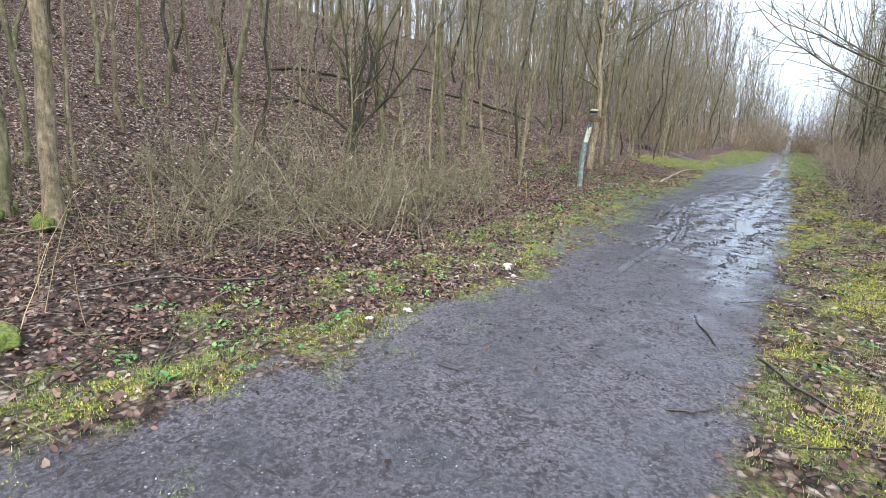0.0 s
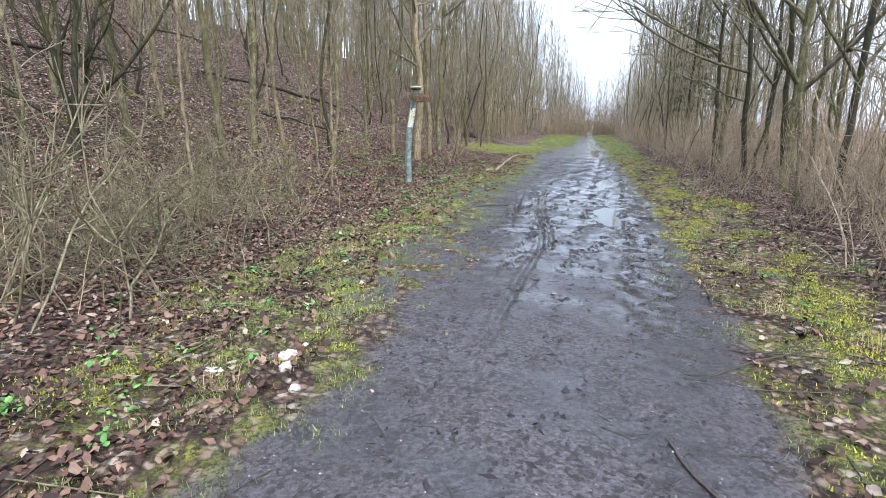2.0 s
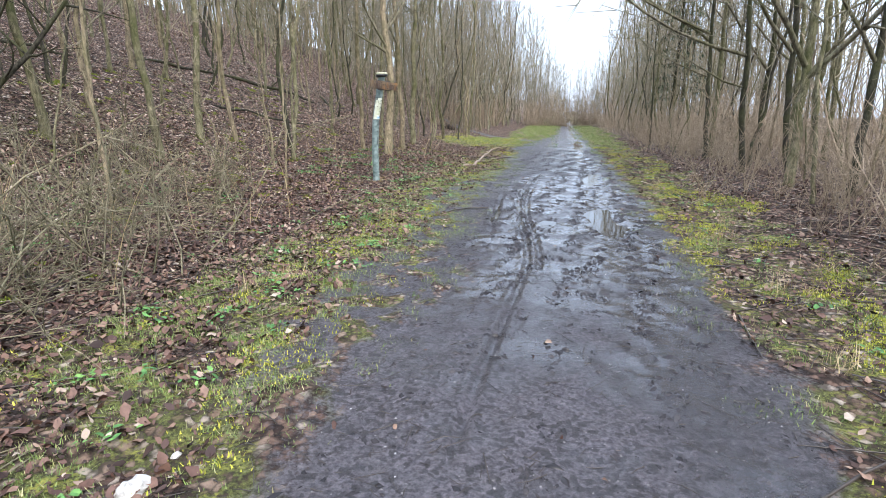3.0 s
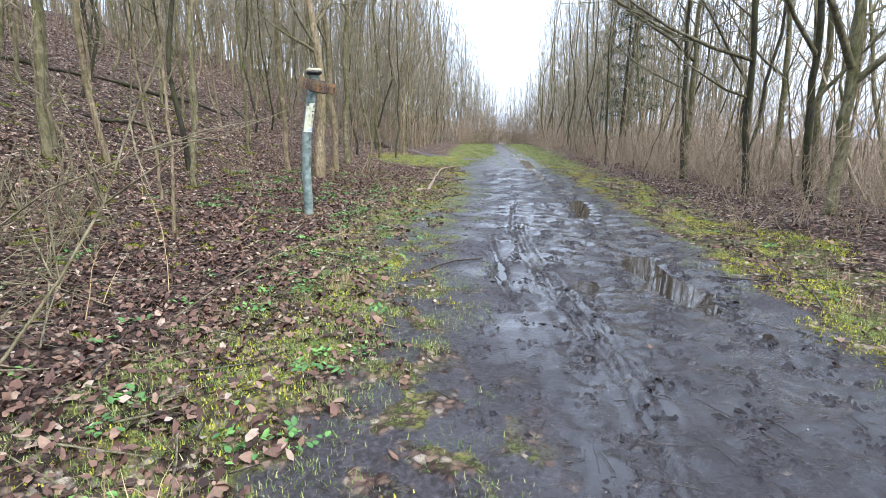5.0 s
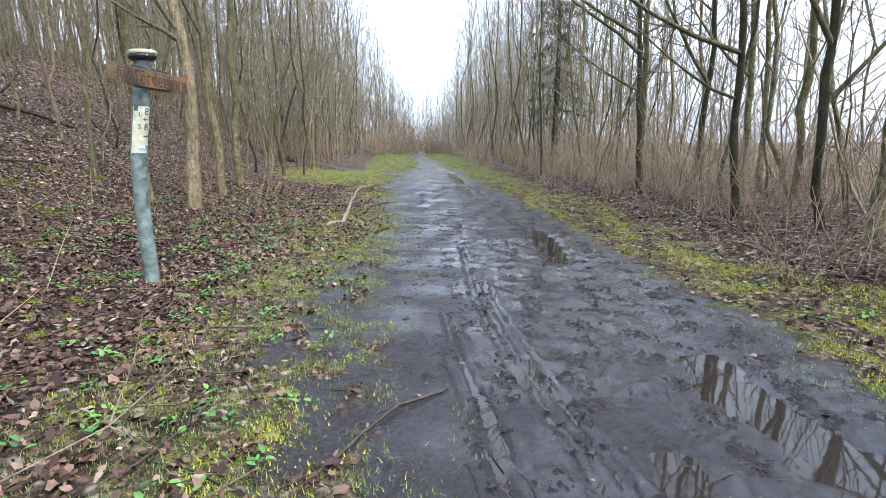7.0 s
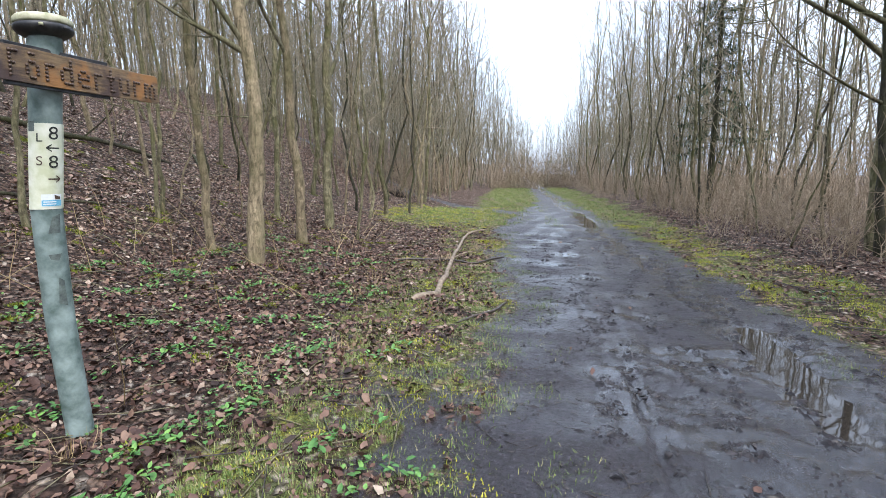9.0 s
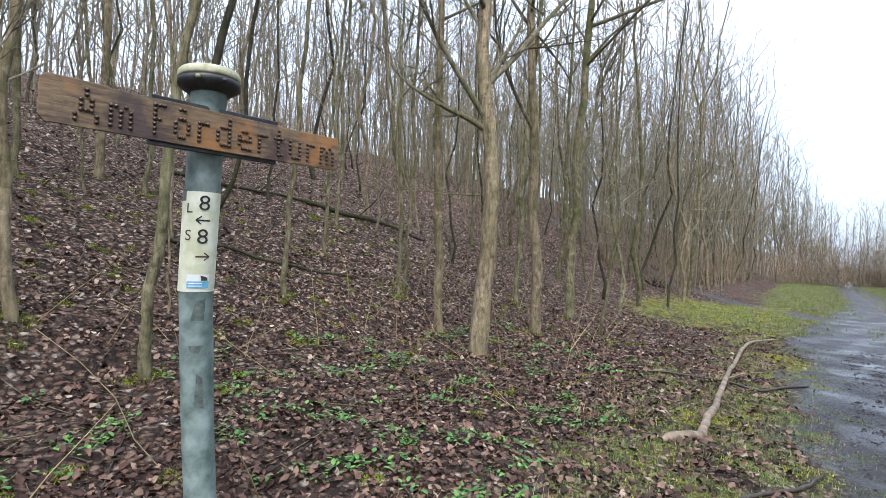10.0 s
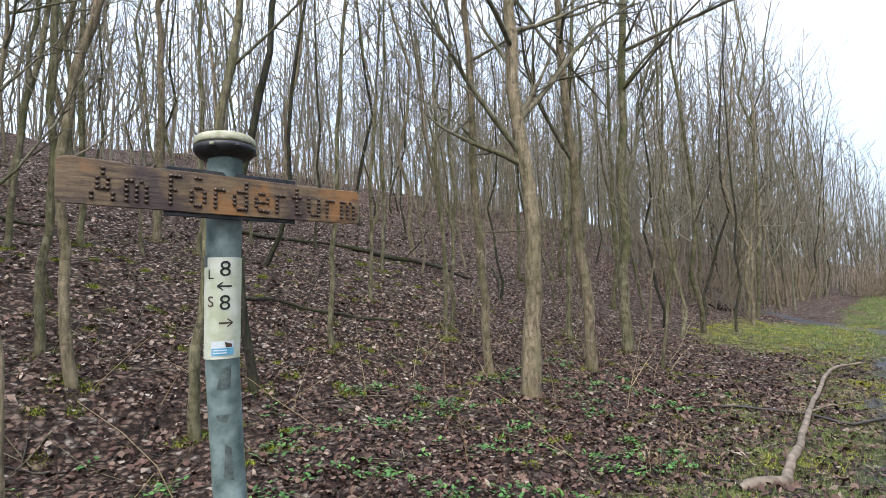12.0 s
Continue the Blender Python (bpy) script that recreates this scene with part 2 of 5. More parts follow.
def way_of(azimuth, from_up):
    return np.array([math.cos(azimuth) * math.sin(from_up), math.sin(azimuth) * math.sin(from_up), math.cos(from_up)])


def limb(r, start, way, length, n, bend_up=0.25, wobble=0.08):
    """A crooked line of n points that turns upwards."""
    pts, d, p = [np.array(start, float)], np.array(way, float), np.array(start, float)
    for _ in range(n - 1):
        d = d + np.array([0, 0, bend_up / n]) + r.normal(0, wobble, 3)
        d /= np.linalg.norm(d)
        p = p + d * length / (n - 1)
        pts.append(p)
    return np.array(pts)


def grow(seed, height, radius, lean=(0, 0), bow=(0, 0), first=0.3, count=20, detail=2, sides=7, limbs=()):
    """Trunk and crown of a bare slender tree standing at the origin; limbs: extra boughs (height, azimuth, from_up, length, radius)."""
    r = np.random.default_rng(seed)
    trunk, crown = Geo(), Geo()
    n = (26 if detail > 1 else 13) if detail else 6
    s = np.linspace(0, 1, n) ** 1.25
    z = s * height
    wob = np.cumsum(r.normal(0, (0.030 if detail > 1 else 0.062) * height / n * 2.2, (n, 2)), axis=0)
    wob -= wob[0]
    px = lean[0] * z + bow[0] * np.sin(np.minimum(z / 4.0, 1) * math.pi) + wob[:, 0]
    py = lean[1] * z + bow[1] * np.sin(np.minimum(z / 4.0, 1) * math.pi) + wob[:, 1]
    line = np.stack([px, py, z], 1)
    line[0, 2] = -0.25
    rad = radius * (1 - 0.88 * s) + (0.28 * radius * np.exp(-np.maximum(z, 0) / 0.22) if detail else 0)
    if detail > 1:
        rad = rad * (1 + r.normal(0, 0.05, n))
    trunk.tube(line, rad, sides if detail else 4)

    def at(h):
        return np.array([np.interp(h, z, line[:, k]) for k in range(3)]), float(np.interp(h, z, rad))

    boughs = []
    for k in range(count):
        h = height * (first + (0.97 - first) * (k + r.random()) / count)
        p, pr = at(h)
        t = h / height
        boughs.append((p, k * 2.4 + r.random() * 1.2, radians(r.uniform(30, 75)) * (1.1 - 0.4 * t), height * r.uniform(0.08, 0.24) * (1.15 - 0.6 * t), max(pr * r.uniform(0.3, 0.55), 0.013)))
    for h, az, up, length, br in limbs:
        boughs.append((at(h)[0], radians(az), radians(up), length, br))
    for p, az, up, length, br in boughs:
        m = 6 if detail else 3
        main = limb(r, p, way_of(az, up), length, m, 0.35, 0.10)
        crown.tube(main, np.linspace(br, br * 0.22, m), 5 if detail > 1 else 3)
        twigs = (6 if detail > 1 else 4) if detail else 2
        twigs = max(twigs, int(length * 3)) if detail > 1 else twigs
        for q in range(twigs):
            f = 0.2 + 0.8 * (q + r.random()) / twigs
            i = min(int(f * (m - 1)), m - 2)
            start = main[i] + (main[i + 1] - main[i]) * (f * (m - 1) - i)
            d = main[i + 1] - main[i]
            d = d / np.linalg.norm(d) + r.normal(0, 0.6, 3) + np.array([0, 0, 0.2])
            d /= np.linalg.norm(d)
            tl = length * r.uniform(0.25, 0.5) * (1.15 - 0.5 * f)
            k2 = 4 if detail > 1 else 2
            tw = limb(r, start, d, tl, k2, 0.3, 0.12)
            tr = max(br * 0.38, 0.008)
            crown.tube(tw, np.linspace(tr, tr * 0.45, k2), 3)
            for _ in range((3 if detail > 1 else 1) if detail else 0):
                g = r.random()
                st = tw[0] + (tw[-1] - tw[0]) * g
                d2 = (tw[-1] - tw[0]) / tl + r.normal(0, 0.6, 3)
                d2 /= np.linalg.norm(d2)
                crown.tube(limb(r, st, d2, tl * r.uniform(0.3, 0.6), 2, 0.2, 0.1), [tr * 0.55, tr * 0.3], 3)
    return trunk, crown


def shrub_geo(seed, height, stems, width, arch=0.3, twigs=5, thick=0.007, slant=32):
    r = np.random.default_rng(seed)
    g = Geo()
    for _ in range(stems):
        az = r.uniform(0, 6.28)
        p = np.array([math.cos(az), math.sin(az), 0]) * width * 0.35 * math.sqrt(r.random())
        p[2] = -0.08
        length = height * r.uniform(0.5, 1.1)
        line = limb(r, p, way_of(r.uniform(0, 6.28), radians(r.uniform(3, slant))), length, 6, -arch, 0.11 if slant < 40 else 0.17)
        br = thick * r.uniform(0.6, 1.5)
        g.tube(line, np.linspace(br, br * 0.4, 6), 3)
        for _ in range(twigs):
            i = r.integers(1, 5)
            d = line[i + 1] - line[i]
            d = d / np.linalg.norm(d) + r.normal(0, 0.65, 3)
            d /= np.linalg.norm(d)
            g.tube(limb(r, line[i], d, length * r.uniform(0.12, 0.35), 3, 0, 0.15), [br * 0.55, br * 0.45, br * 0.25], 3)
    return g


def scattered(name, template, faces, places, yaws, tilts, sizes, mat, smooth=False, rolls=None):
    """Many small copies of a template in one mesh."""
    t = np.asarray(template, float)
    n = len(places)
    rolls = np.zeros(n) if rolls is None else rolls
    v = t[None] * np.asarray(sizes).reshape(n, 1, -1)
    cy, sy = np.cos(tilts)[:, None], np.sin(tilts)[:, None]
    x, y, z = v[..., 0], v[..., 1], v[..., 2]
    y, z = y * cy - z * sy, y * sy + z * cy
    cr, sr = np.cos(rolls)[:, None], np.sin(rolls)[:, None]
    x, z = x * cr + z * sr, -x * sr + z * cr
    c, s = np.cos(yaws)[:, None], np.sin(yaws)[:, None]
    v = np.stack([x * c - y * s, x * s + y * c, z], -1) + np.asarray(places)[:, None]
    f = np.asarray(faces)[None] + (np.arange(n) * len(t))[:, None, None]
    return mesh_of(name, v.reshape(-1, 3), f.reshape(-1, f.shape[-1]), mat, smooth)


def part(name, geo, mat, parent, label=""):
    """A mesh object under a thing or a part."""
    if isinstance(geo, Geo):
        me = geo.mesh(name, mat)
    else:
        me = bpy.data.meshes.new(name)
        geo.normal_update()
        geo.to_mesh(me)
        geo.free()
        me.materials.append(mat)
    ob = new(name, me)
    ob.parent = parent
    return tagged(ob, label=label)


# ---- the lie of the land ----
LEFT_Y = [-6, 0, 1.3, 4, 8, 11, 14, 18, 22, 27, 32, 37, 46, 70]
LEFT_X = [-3.9, -3.35, -2.85, -2.6, -2.25, -2.4, -2.95, -2.8, -2.8, -2.9, -2.4, -1.6, -1.35, -1.3]


def smooth_step(a, b, v):
    """From 0 at a to 1 at b; a may be the larger."""
    u = np.clip((np.asarray(v, float) - a) / (b - a), 0, 1)
    return u * u * (3 - 2 * u)


def wave_noise(x, y, scale, seed):
    """Cheap smooth noise from summed waves, about -1 to 1."""
    r = np.random.default_rng(seed)
    out = 0
    for _ in range(7):
        a, k, ph = r.uniform(0, 6.28), r.uniform(0.6, 1.8) / scale, r.uniform(0, 6.28)
        out = out + np.sin((x * np.cos(a) + y * np.sin(a)) * k * 6.28 + ph)
    return out / 3.2


def lattice(x, y, scale, seed):
    """Smooth random heights on a square lattice, 0 to 1."""
    u, v = np.asarray(x) / scale + seed * 0.37, np.asarray(y) / scale
    i, j = np.floor(u), np.floor(v)
    f, g = u - i, v - j
    f, g = f * f * (3 - 2 * f), g * g * (3 - 2 * g)

    def value(a, c):
        h = np.sin(a * 127.1 + c * 311.7 + seed * 74.7) * 43758.5453
        return h - np.floor(h)
    return (value(i, j) * (1 - f) + value(i + 1, j) * f) * (1 - g) + (value(i, j + 1) * (1 - f) + value(i + 1, j + 1) * f) * g


def bank(x, y):
    """Height of the land without small relief."""
    l = -x - 4.6 - 2.2 * smooth_step(14, 9, y)
    s = np.clip(l - 3.2, 0, 300)
    z = 0.11 * np.clip(l, 0, 3.4) * smooth_step(0, 2, l) + 0.40 * (s - 5 * np.log1p(np.exp(np.clip((s - 25) / 5, -20, 40))))
    z = z + 0.22 * wave_noise(x, y, 11, 61) * smooth_step(7, 18, s)
    r = x - 1.2
    return z + 0.12 * smooth_step(0, 1.5, r) - 0.05 * np.clip(r - 5, 0, 60)


def side_track(x, y):
    """Distance to the small trodden track that climbs the bank."""
    pts = np.array([(-2.6, 32.0), (-4.6, 35.2), (-7.0, 38.6), (-8.8, 40.6), (-12.5, 42.6), (-17, 46)])
    best = np.full(np.shape(x), 99.0)
    for a, b in zip(pts[:-1], pts[1:]):
        d = b - a
        f = np.clip(((x - a[0]) * d[0] + (y - a[1]) * d[1]) / (d @ d), 0, 1)
        best = np.minimum(best, np.hypot(x - a[0] - f * d[0], y - a[1] - f * d[1]))
    return best


def zones(x, y):
    """How much of mud, grass and wet there is at a place."""
    left = np.interp(y, LEFT_Y, LEFT_X) + 0.22 * wave_noise(x, y, 1.6, 3) + 0.1 * wave_noise(x, y, 0.5, 4)
    right = np.interp(y, [0, 6, 10, 14, 20, 30, 40], [0.05, 0.10, 0.22, 0.28, 0.36, 0.25, 0.1]) + 0.12 * wave_noise(x, y, 1.9, 5) + 0.06 * wave_noise(x, y, 0.5, 6)
    blur = 0.42 + 0.15 * smooth_step(7, 10, y) * smooth_step(24, 19, y)
    mud = smooth_step(-1, 1, (x - left) / blur) * (1 - smooth_step(-0.25, 0.38, x - right))
    worn = smooth_step(-1, 1, (x - left + 0.75) / 0.55) * smooth_step(0.4, 0.0, x - right) * smooth_step(5.0, 7.5, y) * smooth_step(19, 15, y)
    mud = np.maximum(mud, 0.92 * worn * smooth_step(-0.55, 0.25, wave_noise(x, y, 0.6, 14) + 0.4 * wave_noise(x, y, 0.23, 15)))
    mud = np.maximum(mud, 1 - smooth_step(0.25, 0.6, side_track(x, y)))
    green = smooth_step(-4.6, -3.7, x + 0.35 * wave_noise(x, y, 2.3, 8)) * (1 - smooth_step(1.5, 2.2, x + 0.35 * wave_noise(x, y, 2.1, 9)))
    far = np.exp(-(((x + 5.2) / 1.9) ** 2 + ((y - 30.5) / 4.5) ** 2))
    green = np.maximum(green, smooth_step(0.25, 0.7, far))
    patchy = 0.32 + 0.68 * smooth_step(-0.55, 0.45, wave_noise(x, y, 1.15, 10) + 0.5 * wave_noise(x, y, 0.45, 11))
    green = green * (0.70 + 0.30 * smooth_step(24, 30, y)) * np.maximum(patchy, smooth_step(24, 29, y))
    rut = np.exp(-(((x + 0.33 + 0.10 * np.sin(y * 0.55) + 0.05 * np.sin(y * 1.7)) / 0.24) ** 2))
    strip = rut * smooth_step(4.5, 7.5, y) * (0.75 + 0.25 * wave_noise(x, y, 1.6, 13))
    trodden = smooth_step(-2.3, -1.6, x) * smooth_step(6, 9.5, y) * (1 - 0.7 * smooth_step(15.5, 19, y))
    wet = mud * np.clip(0.16 + 0.95 * strip + 0.55 * trodden + 0.30 * wave_noise(x, y, 0.9, 12), 0, 1)
    return mud, green, wet, rut


def terrain(x, y):
    x, y = np.asarray(x, float), np.asarray(y, float)
    mud, green, wet, rut = zones(x, y)
    z = bank(x, y)
    near = np.exp(-np.maximum(np.abs(y - 14) - 26, 0) / 10)
    z = z + 0.05 * wave_noise(x, y, 3.1, 21) * (1 - mud) * smooth_step(-3.0, -5, x) + 0.03 * wave_noise(x, y, 1.1, 22) * (1 - mud)
    turn_x, turn_y = x * 0.86 + y * 0.5, -x * 0.5 + y * 0.86
    lumps = 0.020 * (lattice(turn_x, turn_y, 0.24, 1) - 0.5) + 0.016 * (lattice(x, y, 0.11, 2) - 0.5) + 0.010 * (lattice(turn_x, turn_y, 0.06, 3) - 0.5)
    clods = 0.055 * np.clip(lattice(turn_x, turn_y, 0.085, 4) - 0.68, 0, 1) - 0.05 * np.clip(lattice(x, y, 0.15, 5) - 0.72, 0, 1)
    churn = smooth_step(7.0, 10.0, y) * smooth_step(-2.4, -1.7, x) * (0.45 + 0.55 * smooth_step(-0.3, 0.5, wave_noise(x, y, 1.4, 29)))
    z = z + mud * near * (1.5 * lumps * (0.45 + 0.75 * churn) * (1 - 0.5 * smooth_step(16.5, 20, y)) + 1.4 * clods * (0.25 + 0.75 * churn) * (1 - 0.7 * smooth_step(16.5, 20, y)))
    pool = smooth_step(10.9, 11.4, y) * smooth_step(13.0, 12.5, y) + smooth_step(15.5, 16.0, y) * smooth_step(18.0, 17.5, y) + smooth_step(27, 28, y) * smooth_step(33, 32, y)
    dip = (0.016 * rut + 0.050 * pool * rut ** 2.2) * smooth_step(6.5, 9, y) * (1 + 0.5 * wave_noise(x, y, 2.7, 25))
    tyre = 0
    for off, y0, y1 in ((0, 5.8, 16.8), (0.13, 9, 15), (-0.42, 10.6, 13.4), (-0.34, 11.5, 14.2)):
        c = -1.42 + off - 0.012 * (y - 6) + 0.10 * np.sin(y * 0.8) - 0.15 * smooth_step(9, 12, y)
        along = smooth_step(y0, y0 + 0.5, y) * (1 - smooth_step(y1 - 0.5, y1, y))
        tyre = tyre + along * (np.exp(-(((x - c) / 0.032) ** 2)) - 0.45 * np.exp(-(((x - c - 0.062) / 0.026) ** 2)) - 0.45 * np.exp(-(((x - c + 0.062) / 0.026) ** 2)))
    pools = 0.045 * np.exp(-(((x + 1.24) / 0.10) ** 2 + ((y - 11.6) / 0.24) ** 2)) + 0.05 * np.exp(-(((x + 2.0) / 0.05) ** 2 + ((y - 12.1) / 0.42) ** 2)) + 0.04 * np.exp(-(((x + 1.7) / 0.2) ** 2 + ((y - 12.7) / 0.2) ** 2))
    z = z - mud * dip - mud * 0.030 * np.clip(tyre, -0.6, 1.2) - pools
    return z - 0.02 * mud


def ground_at(x, y):
    return float(terrain(np.array([x]), np.array([y]))[0])


def build_ground():
    xs = np.concatenate([np.linspace(-420, -60, 10), np.arange(-54, -16, 1.3), np.arange(-15.6, -5.2, 0.3), np.arange(-5.0, -3.45, 0.1), np.arange(-3.4, 0.4, 0.03), np.arange(0.45, 2.6, 0.1), np.arange(2.8, 9, 0.3), np.arange(9.5, 40, 1.5), np.linspace(46, 420, 10)])
    ys = np.concatenate([np.linspace(-420, -30, 10), np.arange(-24, -5, 1.2), np.arange(-4.4, 0.6, 0.2), np.arange(0.65, 3, 0.06), np.arange(3, 17.6, 0.036), np.arange(17.7, 21, 0.09), np.arange(21.1, 36, 0.22), np.arange(36.3, 60, 0.6), np.arange(61, 130, 3), np.linspace(140, 420, 9)])
    X, Y = np.meshgrid(xs, ys)
    Z = terrain(X, Y)
    mud, green, wet, _ = zones(X, Y)
    v = np.stack([X, Y, Z], -1).reshape(-1, 3)
    nx = len(xs)
    i = (np.arange(len(ys) - 1)[:, None] * nx + np.arange(nx - 1)[None])
    f = np.stack([i, i + 1, i + 1 + nx, i + nx], -1).reshape(-1, 4)
    is_path = mud.ravel()[f].mean(1) > 0.5
    for name, pick, label in (("ground", ~is_path, "woodland floor of dead leaves with mossy grass verges"), ("footpath", is_path, "wet dark muddy footpath with ruts and footprints")):
        used, inv = np.unique(f[pick], return_inverse=True)
        me = mesh_of(name, v[used], inv.reshape(-1, 4), GROUND)
        for key, val in (("mud", mud), ("grass", green), ("wet", wet), ("gravel", smooth_step(11, 3, Y) * 0.8)):
            a = me.attributes.new(key, "FLOAT", "POINT")
            a.data.foreach_set("value", val.ravel()[used].astype(np.float32))
        tagged(new(name, me), label=label, category=name, kind="structure")


build_ground()


def build_puddle(x0, x1, y0, y1, z):
    n, m = 8, 24
    X, Y = np.meshgrid(np.linspace(x0, x1, n), np.linspace(y0, y1, m))
    v = np.stack([X, Y, np.full_like(X, z)], -1).reshape(-1, 3)
    i = (np.arange(m - 1)[:, None] * n + np.arange(n - 1)[None])
    f = np.stack([i, i + 1, i + 1 + n, i + n], -1).reshape(-1, 4)
    tagged(new("puddle", mesh_of("puddle", v, f, WATER)), label="shallow rain puddle in a muddy rut", category="puddle", group="puddles on the path", kind="structure")


for y0, y1, z in ((10.0, 12.9, -0.057), (15.4, 18.1, -0.061), (27.0, 33, -0.057)):
    build_puddle(-0.75, 0.1, y0, y1, z)
build_puddle(-1.42, -1.06, 11.2, 12.0, -0.055)
build_puddle(-2.12, -1.5, 11.4, 12.95, -0.060)


# ---- trees ----
def build_tree(trunk, crown, x, y, bark=BARK, twig=TWIG, label="slender bare woodland tree with greenish bark", turn=0.0, scale=1.0):
    tree = new("tree")
    tree.matrix_world = Matrix.LocRotScale((x, y, ground_at(x, y)), Euler((0, 0, turn)), (scale,) * 3)
    part("trunk", trunk, bark, tree)
    part("crown", crown, twig, tree)
    return tagged(tree, label=label, category="tree", group="bare woodland trees")


